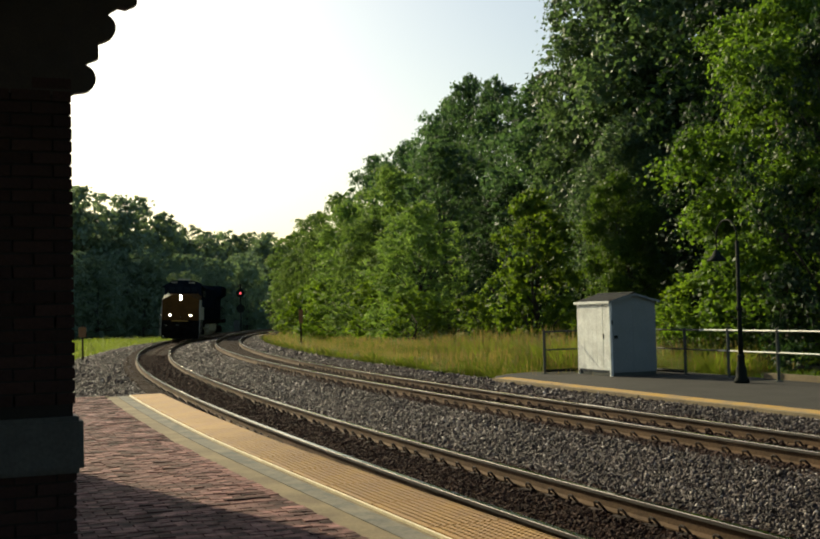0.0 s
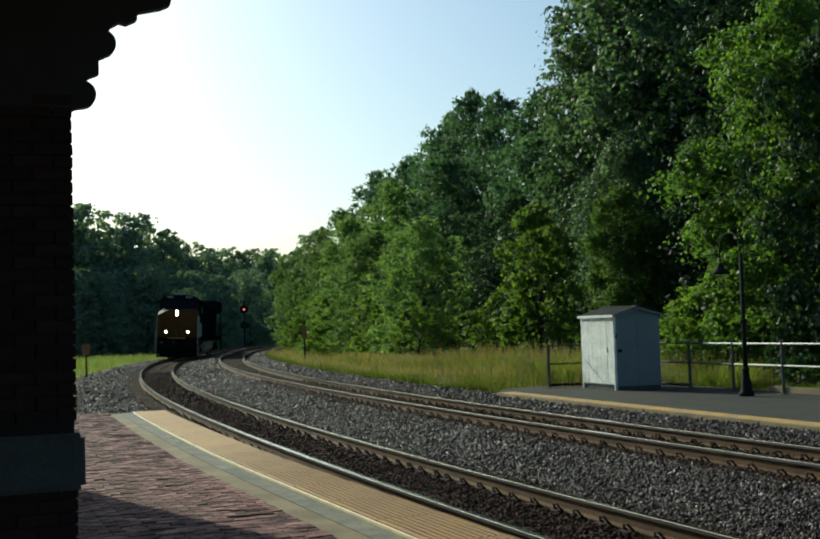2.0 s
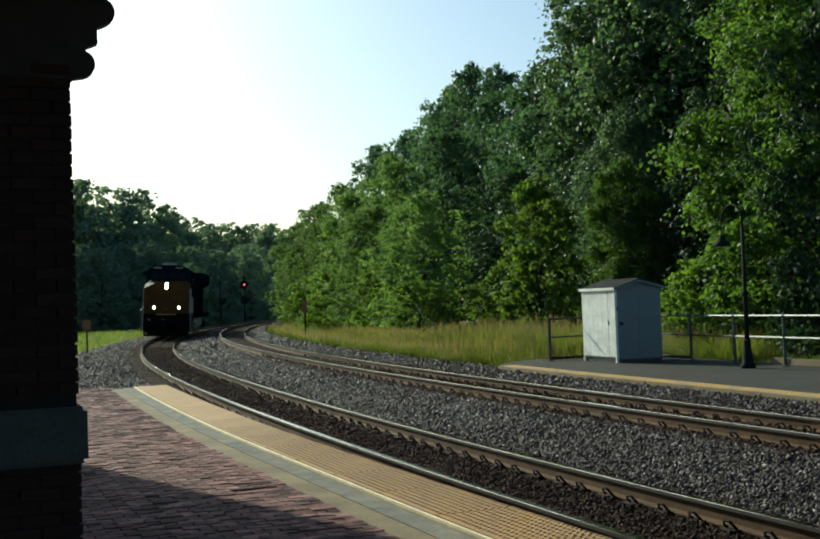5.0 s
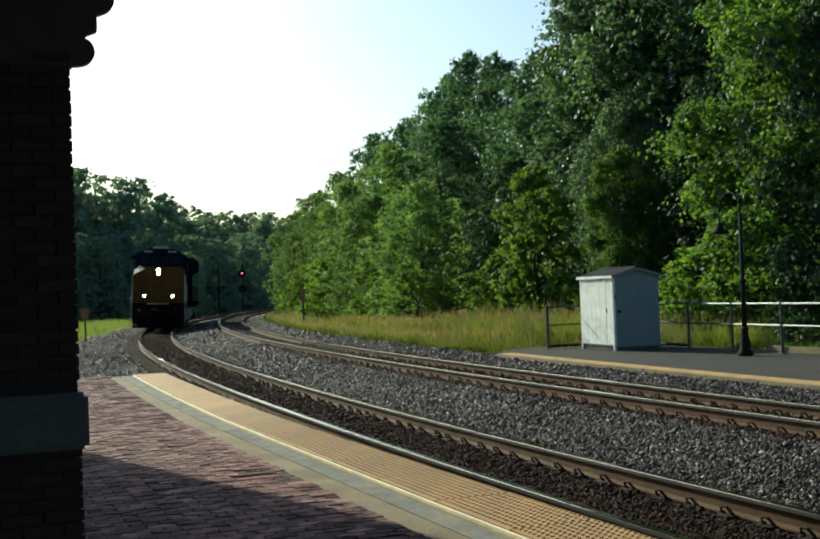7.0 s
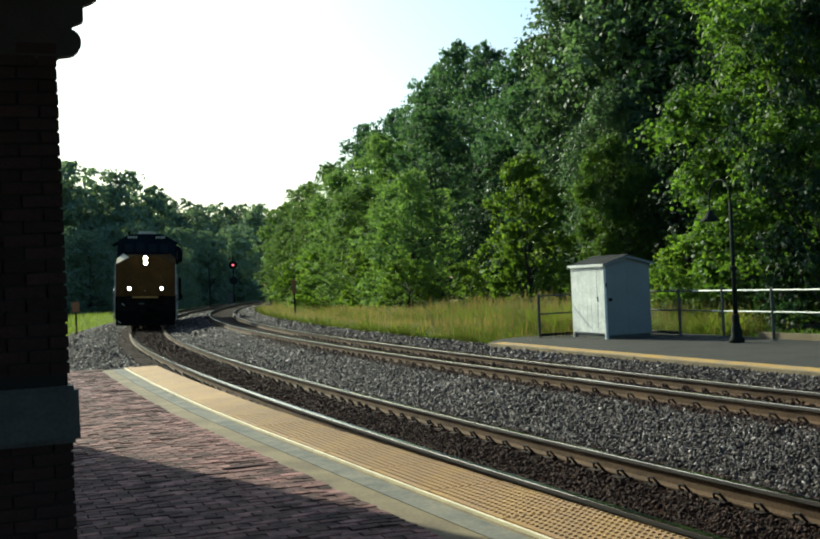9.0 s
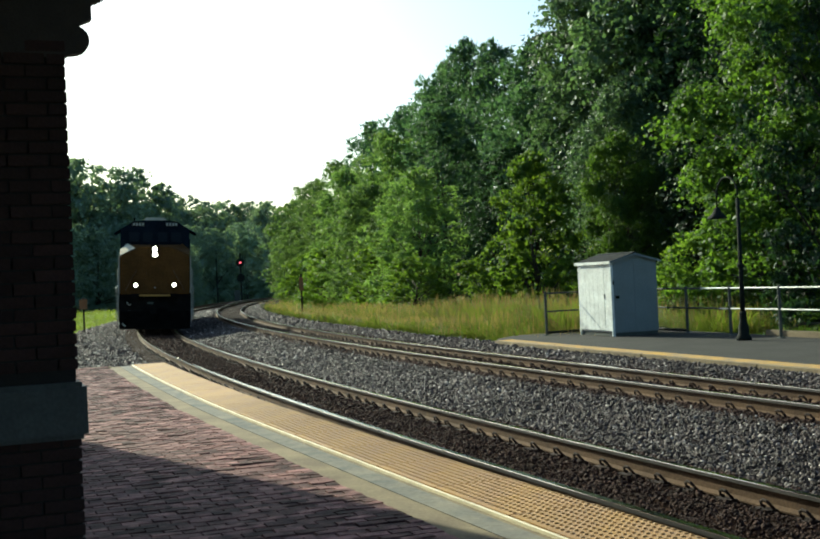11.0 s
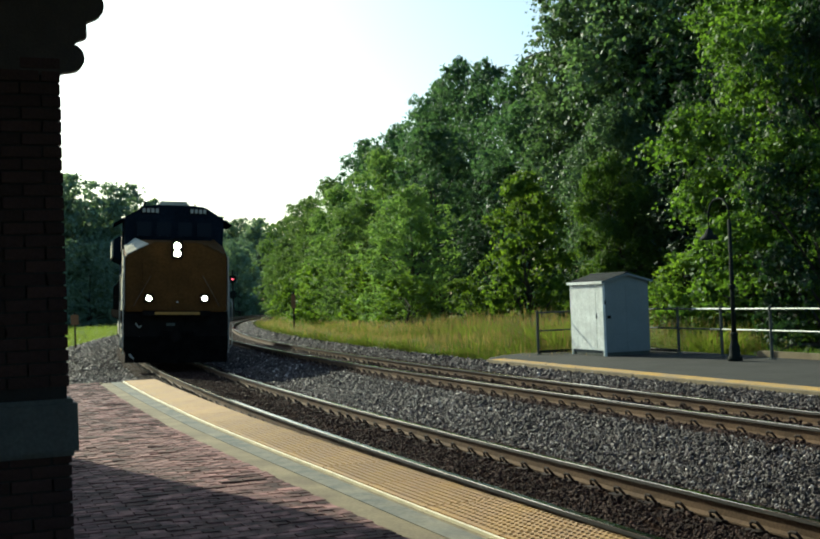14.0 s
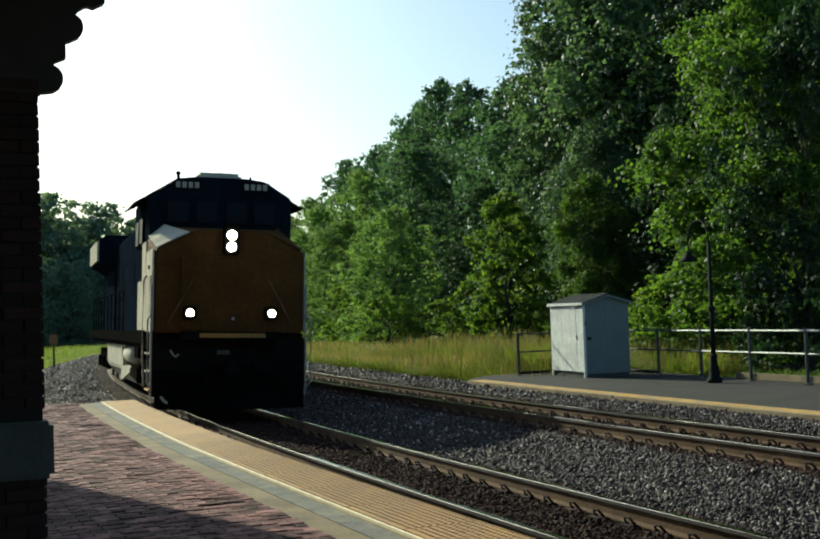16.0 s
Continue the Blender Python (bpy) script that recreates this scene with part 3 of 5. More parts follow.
KIND_H = {"maple": 11.0, "tall": 18.0, "wood": 16.0, "ridge": 16.0, "willowy": 17.0, "far": 17.2, "bush": 5.0, "young": 7.0}
KINDS = {
    "maple": make_tree(1, 11.0, 4.1, 900, 80, 0.142, M_LEAF_M, "leafy green maple with sunlit broad leaves", 0.10),
    "tall": make_tree(2, 18.0, 5.6, 600, 44, 0.27, M_LEAF_SHADE, "tall dense green tree, its leaves darkened for the shaded wood", 0.06, 0.3, 24),
    "wood": make_tree(3, 16.0, 5.0, 820, 30, 0.27, M_LEAF_W, "dense green woodland tree with an uneven crown", 0.04, 0.3, 30, spread=1.3),
    "ridge": make_tree(8, 16.0, 4.8, 720, 32, 0.26, M_LEAF_R, "tall dark woodland tree with a rounded billowing crown", 0.1, 0.3, 30, spread=1.2),
    "young": make_tree(9, 7.0, 2.5, 430, 62, 0.15, M_LEAF_A, "young maple with bright green leaves down to the grass", 0.03, 0.3, 18),
    "willowy": make_tree(4, 17.0, 4.8, 1000, 66, 0.19, M_LEAF_V, "tall tree with grey-green drooping leaf clusters", 0.3, 1.4, 26, spread=1.2),
    "far": make_tree(6, 18.0, 7.4, 600, 24, 0.55, M_LEAF_HAZE, "distant woodland tree with haze in its pale blue-green leaves", 0.02, 0.3, 28, spread=1.25),
    "bush": make_tree(7, 5.0, 2.4, 210, 38, 0.17, M_LEAF_A, "young leafy green tree at the wood's edge", 0.03),
}
# kind, x, y, height, turn, width
SKYLINE = (
    ("wood", -11.8, 125, 11.2, 20, 0.95), ("wood", -8.9, 118, 12.6, 80, 0.9), ("wood", -6.1, 112, 13.8, 140, 0.85), ("ridge", -2.3, 104, 16.4, 200, 0.8),
    ("ridge", 0.3, 98, 16.7, 250, 0.8), ("ridge", 2.6, 92, 17.5, 300, 0.75), ("ridge", 4.8, 85, 19.6, 10, 0.6), ("ridge", 3.5, 89, 18.7, 60, 0.65),
    ("ridge", 6.7, 80, 18.4, 120, 0.65), ("ridge", 8.4, 74, 17.0, 33, 0.85),
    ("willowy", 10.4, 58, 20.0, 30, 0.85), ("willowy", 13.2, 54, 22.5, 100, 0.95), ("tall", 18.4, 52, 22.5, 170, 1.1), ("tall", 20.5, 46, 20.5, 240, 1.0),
    ("maple", 10.9, 33.4, 11.6, 15, 0.95),
)
MIDDLE = (
    ("young", 5.05, 46.0, 7.2, 200, 0.9), ("bush", 3.0, 50.0, 3.2, 80, 1.2), ("tall", 5.2, 60.0, 9.0, 120, 0.9),
    ("wood", 0.8, 67.0, 8.6, 330, 1.2), ("ridge", 6.8, 62.0, 12.6, 33, 0.95), ("bush", -1.4, 71.0, 5.0, 140, 1.3), ("wood", -2.4, 80.0, 9.0, 75, 1.25),
    ("wood", -4.6, 97.0, 11.6, 260, 1.05), ("bush", -5.4, 89.0, 5.2, 10, 1.4), ("wood", -7.4, 107.0, 10.4, 95, 1.05), ("bush", -8.4, 100.0, 5.0, 200, 1.4),
    ("ridge", 2.6, 76.0, 13.6, 15, 1.0), ("willowy", 9.6, 50.0, 10.2, 300, 1.0), ("tall", 11.3, 52.5, 13.6, 60, 0.85), ("wood", -0.8, 87.0, 13.2, 150, 0.9), ("maple", 8.6, 47.5, 8.0, 120, 0.7),
    ("wood", -11.0, 116.0, 8.4, 310, 1.0),
)
# the dark tall trees at 17.6 and 11.1 stand in for the maple's shaded side
NEAR = (
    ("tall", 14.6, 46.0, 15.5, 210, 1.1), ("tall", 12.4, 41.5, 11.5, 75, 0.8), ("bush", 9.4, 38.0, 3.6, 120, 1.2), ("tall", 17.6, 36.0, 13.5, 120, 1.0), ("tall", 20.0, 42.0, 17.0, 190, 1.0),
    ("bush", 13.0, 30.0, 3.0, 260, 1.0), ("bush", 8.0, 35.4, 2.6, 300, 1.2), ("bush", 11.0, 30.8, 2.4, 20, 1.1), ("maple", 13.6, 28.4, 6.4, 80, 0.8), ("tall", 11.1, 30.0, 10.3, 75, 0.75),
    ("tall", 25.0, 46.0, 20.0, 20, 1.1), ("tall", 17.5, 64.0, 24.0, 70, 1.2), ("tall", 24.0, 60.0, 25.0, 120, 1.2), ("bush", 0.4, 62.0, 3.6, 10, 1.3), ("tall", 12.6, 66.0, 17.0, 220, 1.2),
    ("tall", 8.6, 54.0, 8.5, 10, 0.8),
)
# distant wood on the left; its haze is in the leaf colour
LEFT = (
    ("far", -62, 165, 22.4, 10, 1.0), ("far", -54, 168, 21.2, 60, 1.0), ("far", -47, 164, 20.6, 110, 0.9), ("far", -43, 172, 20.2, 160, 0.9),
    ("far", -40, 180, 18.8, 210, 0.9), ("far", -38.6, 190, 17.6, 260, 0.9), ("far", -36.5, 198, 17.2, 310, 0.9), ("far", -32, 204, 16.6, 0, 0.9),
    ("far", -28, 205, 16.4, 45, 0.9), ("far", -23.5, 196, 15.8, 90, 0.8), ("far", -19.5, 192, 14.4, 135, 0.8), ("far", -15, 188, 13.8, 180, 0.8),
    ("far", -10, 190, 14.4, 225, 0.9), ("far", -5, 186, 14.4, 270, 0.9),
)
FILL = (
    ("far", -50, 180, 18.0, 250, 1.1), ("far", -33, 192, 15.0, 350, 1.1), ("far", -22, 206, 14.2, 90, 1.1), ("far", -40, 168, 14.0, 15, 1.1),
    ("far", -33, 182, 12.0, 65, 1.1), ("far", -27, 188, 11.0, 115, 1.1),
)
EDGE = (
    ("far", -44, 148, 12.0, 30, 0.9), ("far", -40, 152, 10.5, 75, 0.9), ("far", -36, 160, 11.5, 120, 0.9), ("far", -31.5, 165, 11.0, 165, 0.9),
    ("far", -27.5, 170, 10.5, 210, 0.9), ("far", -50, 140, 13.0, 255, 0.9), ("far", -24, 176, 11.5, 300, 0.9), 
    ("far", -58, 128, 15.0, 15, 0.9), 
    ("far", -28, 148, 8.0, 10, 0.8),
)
for rows in (SKYLINE, MIDDLE, NEAR, LEFT, FILL, EDGE):
    for row in rows:
        plant(*row)
for base in KINDS.values():
    for o in (*base.children_recursive, base):
        bpy.data.objects.remove(o)


def make_grass(name, label, boxes_so, count, tall, wide, seed, seedheads=0.0, mat_blade=None):
    """Blades in rectangles (s0, s1, o0, o1), denser near the camera."""
    g = np.random.RandomState(seed)
    quads, heads = [], []
    for s0, s1, o0, o1, share in boxes_so:
        n = int(count * share)
        s = s0 + (s1 - s0) * g.uniform(0, 1, n) ** 1.35
        o = g.uniform(o0, o1, n)
        patch = np.array([noise.noise(Vector((a * 0.35, b * 0.35, 1.7))) for a, b in zip(s, o)])
        h = tall * g.uniform(0.55, 1.15, n) * (1 + 0.8 * patch)
        foot = np.interp(o, [-8.2, -7.4, -6.2, 0], [-0.74, -0.55, 0.13, 0.13]) if o1 < 0 else np.full(n, -0.74)
        h = h * np.interp(o, [-8.2, -6.2, 0], [1, 0.45, 0.45]) if o1 < 0 else h
        p = plan_np(s, o, foot)
        a = g.uniform(0, 2 * np.pi, n)
        d = np.stack([np.cos(a), np.sin(a), np.zeros(n)], 1)
        side = np.stack([-np.sin(a), np.cos(a), np.zeros(n)], 1) * (wide * g.uniform(0.6, 1.3, n))[:, None]
        bend = d * (h * g.uniform(0.2, 1.6, n))[:, None]
        up = np.array([0, 0, 1.0])
        mid = p + bend * 0.3 + up * (h * 0.6)[:, None]
        top = p + bend + up * h[:, None]
        quads.append(np.stack([p - side, mid - side * 0.8, top, mid + side * 0.8], 1))
        if seedheads:
            k = g.uniform(0, 1, n) < seedheads * (0.6 + patch)
            t, sd = top[k], side[k] * 0.5
            hh = (0.16 * g.uniform(0.7, 1.4, k.sum()))[:, None] * up
            heads.append(np.stack([t - hh * 0.6, t - sd, t + hh, t + sd], 1))
    ob = thing(name, label, "grass", "", "stuff")
    part("blades", quads_mesh("blades", np.concatenate(quads), mat_blade or M_GRASS), None, ob)
    if heads:
        part("seed_heads", quads_mesh("seed_heads", np.concatenate(heads), M_SEED), None, ob, "dry brown seed heads")


make_grass("meadow_grass", "tall green meadow grass with dry reddish seed heads", ((25.5, 75, -15.5, -7.6, 0.8), (30, 75, -8.0, -6.35, 0.16), (40, 110, -11.5, -7.2, 0.12)), 150000, 0.85, 0.02, 11, 0.24)
make_grass("tall_grass", "tall brownish meadow grass going to seed", ((27.2, 40, -14.5, -9.2, 1.0),), 34000, 1.22, 0.017, 13, 0.5)
make_grass("low_growth", "low green weeds behind the platform fence", ((8, 27, -17, -10.75, 1.0),), 26000, 0.75, 0.028, 14, 0.0, M_LEAF_A)
make_grass("verge_grass", "bright yellow-green grass beside the ballast", ((26, 60, 5.2, 16, 0.5), (55, 130, 4.6, 26, 0.6)), 42000, 0.55, 0.03, 12)

# ---------------------------------------------------------------- things on and beside the far platform


M_ROOF = mat("weathered dark roof sheet", (0.022, 0.025, 0.025), 0.8, vary=0.4, scale=4, fine=30, bump=0.3, second=(0.012, 0.013, 0.013), spec=0.05)
M_POST = mat("dull weathered steel", (0.062, 0.070, 0.062), 0.7, metal=0.1, vary=0.3, scale=5, fine=40, spec=0.2)


def make_shed():
    shed = thing("storage_shed", "small grey metal shed with pale doors and a low gabled roof", "shed")
    m = plan_pose(23.45, -8.33, PLAT2)
    m.translation = Vector((4.66, 26.75, PLAT2))
    shed.matrix_basis = m                     # x along the track, y to the track
    L, W, H = 1.62, 1.17, 1.71
    part("body", boxes((0.0, L, -W, 0.0, 0.08, H), bevel=0.012), M_SHED_SHADE, shed, "blue-grey sheet metal walls, darkened for the shaded end")
    part("gable", prism([(-W + 0.01, H), (-0.01, H), (-W / 2, H + 0.17)], 0.01, L - 0.01, "x"), M_SHED_SHADE, shed, "shallow gable")
    part("base_rail", boxes((0.02, L - 0.02, -W + 0.02, -0.02, 0.0, 0.08)), M_POST, shed, "dark base frame")
    for y0, y1 in ((0.07, -W / 2), (-W - 0.07, -W / 2)):
        slope = 0.17 / (W / 2)
        z0 = H - 0.07 * slope
        part("roof_sheet", prism([(y0, z0 + 0.004), (y1, H + 0.174), (y1, H + 0.20), (y0, z0 + 0.03)], -0.07, L + 0.07, "x"), M_ROOF, shed, "dark weathered roof sheet")
    part("ridge_cap", prism([(-W / 2 - 0.07, H + 0.176), (-W / 2, H + 0.20), (-W / 2 + 0.07, H + 0.176), (-W / 2 + 0.07, H + 0.185), (-W / 2, H + 0.215), (-W / 2 - 0.07, H + 0.185)], -0.075, L + 0.075, "x"), M_ROOF, shed, "dark ridge cap")
    part("fascia", boxes((-0.075, L + 0.075, 0.062, 0.078, H - 0.05, H + 0.012)), M_SHED_A, shed, "pale roof edge")
    for y0, y1 in ((0.075, -W / 2), (-W - 0.075, -W / 2)):
        part("gable_trim", prism([(y0, H - 0.045), (y1, H + 0.135), (y1, H + 0.18), (y0, H + 0.002)], -0.085, -0.072, "x"), M_SHED_SHADE, shed, "grey gable trim")
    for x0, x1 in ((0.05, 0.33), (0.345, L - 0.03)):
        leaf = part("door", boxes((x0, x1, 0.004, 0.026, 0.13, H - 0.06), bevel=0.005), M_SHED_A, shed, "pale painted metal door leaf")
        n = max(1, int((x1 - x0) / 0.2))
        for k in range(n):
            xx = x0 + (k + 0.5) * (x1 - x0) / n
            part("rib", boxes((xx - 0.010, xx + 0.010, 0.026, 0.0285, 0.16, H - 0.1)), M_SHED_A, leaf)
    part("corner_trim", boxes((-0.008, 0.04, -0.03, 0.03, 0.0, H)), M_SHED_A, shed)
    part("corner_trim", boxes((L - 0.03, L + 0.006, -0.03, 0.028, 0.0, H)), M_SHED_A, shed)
    part("handle", boxes((0.30, 0.325, 0.026, 0.045, 0.86, 0.97), bevel=0.005), M_POST, shed, "dull metal handle")
    part("door_gap", boxes((0.331, 0.344, 0.0, 0.008, 0.13, H - 0.06)), M_LAMP, shed, "dark gap between the doors")
    part("seam", boxes((-0.006, 0.0, -W * 0.5 - 0.012, -W * 0.5 + 0.012, 0.08, H - 0.02)), M_SHED_SHADE, shed)
    part("latch", boxes((-0.03, 0.0, -0.16, -0.08, 0.86, 0.93)), M_LAMP, shed)
    part("hasp", boxes((-0.022, -0.002, -0.045, -0.012, 1.18, 1.28), bevel=0.004), M_LAMP, shed)
    return shed


def fence_run(points, label, ends=None, pipe=None, low=True):
    """A pipe fence along points (s, o): a post at each, two rails between the ends, and a low kick board."""
    f = thing("fence", label, "fence", "platform fences")
    for s, o in points:
        post = part("post", tube([plan(s, o, PLAT2), plan(s, o, PLAT2 + 1.04)], 0.034, 10), M_POST, f)
        part("foot_plate", turned([(0.09, 0), (0.09, 0.015), (0.045, 0.03)], 10), M_POST, post, m=Matrix.Translation(plan(s, o, PLAT2)))
        part("cap", turned([(0.036, 0), (0.036, 0.012), (0.02, 0.03)], 10), M_POST, post, m=Matrix.Translation(plan(s, o, PLAT2 + 1.04)))
    for k, (z, r) in enumerate(((1.02, 0.021), (0.58, 0.019))):
        stops = list(points)
        if ends:
            stops = [(ends[k][0], points[0][1])] * (ends[k][0] > points[0][0]) + stops + [(ends[k][1], points[0][1])] * (ends[k][1] < points[-1][0])
        for a, b in zip(stops, stops[1:]):
            part("rail", tube([plan(a[0], a[1], PLAT2 + z), plan((a[0] + b[0]) / 2, (a[1] + b[1]) / 2, PLAT2 + z), plan(b[0], b[1], PLAT2 + z)], r, 8), pipe or M_GALV, f)
    if low:
        for a, b in zip(points, points[1:]):
            part("kick_board", tube([plan(a[0], a[1], PLAT2 + 0.07), plan(b[0], b[1], PLAT2 + 0.07)], 0.035, 4), M_LAMP, f, "dark low board")
    return f


def make_lamp():
    lamp = thing("street_lamp", "black-green platform lamp post with a hooked arm and bell shade", "street lamp")
    p = Vector((6.69, 23.5, PLAT2))
    m = plan_pose(19.5, -9.1, PLAT2)
    m.translation = p
    lamp.matrix_basis = m
    part("base", turned([(0.15, 0), (0.15, 0.07), (0.115, 0.11), (0.10, 0.3), (0.078, 0.36), (0.066, 0.5), (0.082, 0.53), (0.058, 0.58)], 14), M_LAMP, lamp, "flared cast base", True)
    part("post", tube([(0, 0, 0.55), (0, 0, 1.4), (0, 0, 2.85)], [0.05, 0.042, 0.036], 12), M_LAMP, lamp, "slender round post", True)
    part("collar", turned([(0.05, 1.45), (0.07, 1.47), (0.07, 1.52), (0.05, 1.54)], 12), M_LAMP, lamp)
    arm = [(0, 0, 2.8)] + [(0.36 - 0.36 * math.cos(a), 0.0, 2.95 + 0.36 * math.sin(a)) for a in np.linspace(0, math.pi, 12)] + [(0.72, 0.0, 2.72)]
    part("arm", tube(arm, 0.02, 8), M_LAMP, lamp, "hooked arm", True)
    part("shade", turned([(0.03, 2.72), (0.06, 2.68), (0.1, 2.6), (0.2, 2.5), (0.2, 2.48)], 16), M_LAMP, lamp, "bell shade", True, m=Matrix.Translation((0.72, 0.0, 0)))
    return lamp


def make_marker(s, o, h, label, category, plate=None, post_m=None):
    mk = thing("marker_post", label, category, "trackside markers")
    p = plan(s, o, -0.72)
    mk.matrix_basis = Matrix.Translation(p) @ pose(0, 0, 0, 0, 0, 8)
    part("post", boxes((-0.045, 0.045, -0.03, 0.03, 0, h), bevel=0.006), post_m or M_TIE, mk)
    if plate:
        w, ph, z = plate
        part("plate", boxes((-w / 2, w / 2, -0.045, -0.032, z, z + ph), bevel=0.004), M_SIGN, mk, "faded orange plate")
    return mk


def make_signal():
    sg = thing("signal_mast", "dark railway signal mast showing a red light", "railway signal")
    sg.matrix_basis = Matrix.Translation((-21.5, 152, -0.7)) @ pose(0, 0, 0, 0, 0, 6)
    part("mast", tube([(0, 0, 0), (0, 0, 6.6)], 0.11, 10), M_LAMP, sg, "dark steel mast")
    part("cabinet", boxes((-0.9, -0.2, -0.4, 0.4, 0, 1.9), bevel=0.03), M_POST, sg, "grey relay cabinet")
    for z, lit in ((5.4, True), (3.4, False)):
        head = part("signal_head", turned([(0.55, -0.1), (0.55, 0.02), (0.5, 0.06)], 20, "y"), M_LAMP, sg, "round black target", m=Matrix.Translation((0, -0.15, z)))
        part("lens", turned([(0.13, -0.16), (0.13, -0.11)], 16, "y"), glow_mat("red signal lens", (1.0, 0.03, 0.04), 1.6) if lit else M_LAMP, head, "red lamp" if lit else "dark lens")
    part("ladder", boxes((0.3, 0.34, 0.1, 0.14, 0, 6.4), (0.62, 0.66, 0.1, 0.14, 0, 6.4), *[(0.34, 0.62, 0.11, 0.13, 0.4 + k * 0.4, 0.43 + k * 0.4) for k in range(15)]), M_LAMP, sg)
    pole = thing("line_pole", "slim dark pole beside the far track", "pole")
    pole.matrix_basis = Matrix.Translation((-24.3, 150, -0.7))
    part("shaft", tube([(0, 0, 0), (0, 0, 6.0)], [0.1, 0.07], 8), M_LAMP, pole)


make_shed()
fence_run([(25.62, -7.74), (25.62, -10.05)], "dull grey pipe fence at the end of the asphalt platform", None, M_POST)
# one fence in two tones: rails dull where shaded, bright where sunlit
fence_run([(24.7, -10.05), (22.94, -10.05)], "pipe fence behind the shed, its rails dull for shade", ((25.6, 22.32), (25.6, 21.6)), M_POST)
fence_run([(21.18 - 1.76 * k, -10.05) for k in range(7)], "galvanised pipe fence along the asphalt platform, its rails bright for sunlight", ((22.3, 10.4), (21.58, 10.4)), M_GALV, False)
make_lamp()
make_marker(65.4, 3.9, 2.2, "short post with a faded orange marker plate in the grass", "marker", (0.42, 0.55, 1.55))
make_marker(59.4, -7.4, 2.9, "tall brown post with a narrow marker plate in the meadow", "marker", (0.22, 0.7, 2.05))
make_signal()

# ---------------------------------------------------------------- the locomotive
# x points forward from the front coupler plane, y to its left, z up from the rails

# The backlit nose's shade is in this yellow, browner and darker than the paint.
M_LOCO_SHADED_YELLOW = mat("weathered yellow paint in shade", (0.090, 0.043, 0.012), 0.8, vary=0.3, scale=1.6, fine=14, bump=0.08, second=(0.06, 0.030, 0.009), spec=0.05)
M_LOCO_BLUE = mat("dark blue paint", (0.009, 0.0135, 0.021), 0.6, vary=0.3, scale=1.2, fine=14, bump=0.06, spec=0.0)
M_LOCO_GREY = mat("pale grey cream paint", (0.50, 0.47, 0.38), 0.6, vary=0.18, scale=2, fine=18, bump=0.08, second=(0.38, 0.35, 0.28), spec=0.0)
M_LOCO_BLACK = mat("sooty black steel", (0.012, 0.011, 0.010), 0.85, vary=0.4, scale=3, fine=25, bump=0.2, spec=0.0)
M_LOCO_RAIL = mat("grab rail paint", (0.30, 0.29, 0.25), 0.45, vary=0.15, scale=5, fine=30)
M_LOCO_GLASS, _, _p = nodes_of("dark cab glass")
_p.inputs["Base Color"].default_value, _p.inputs["Roughness"].default_value, _p.inputs["Specular IOR Level"].default_value = (0.010, 0.014, 0.020, 1), 0.5, 0.04
M_HEADLIGHT = glow_mat("headlight beam", (1.0, 0.86, 0.58), 30.0)
M_DITCH = glow_mat("ditch light beam", (1.0, 0.84, 0.55), 22.0)
M_STRIPE = mat("yellow step edge", (0.30, 0.155, 0.012), 0.5, vary=0.2, scale=4, fine=30)
M_STEELWHEEL = mat("wheel steel", (0.16, 0.13, 0.11), 0.55, metal=0.6, vary=0.3, scale=5, fine=40)


def plate_of(corners, thick):
    """A thin plate on four corners, raised by its thickness."""
    bm = bmesh.new()
    lo = [bm.verts.new(c) for c in corners]
    hi = [bm.verts.new((c[0], c[1], c[2] + thick)) for c in corners]
    bm.faces.new(lo[::-1])
    bm.faces.new(hi)
    for i in range(4):
        bm.faces.new((lo[i], lo[(i + 1) % 4], hi[(i + 1) % 4], hi[i]))
    return bm


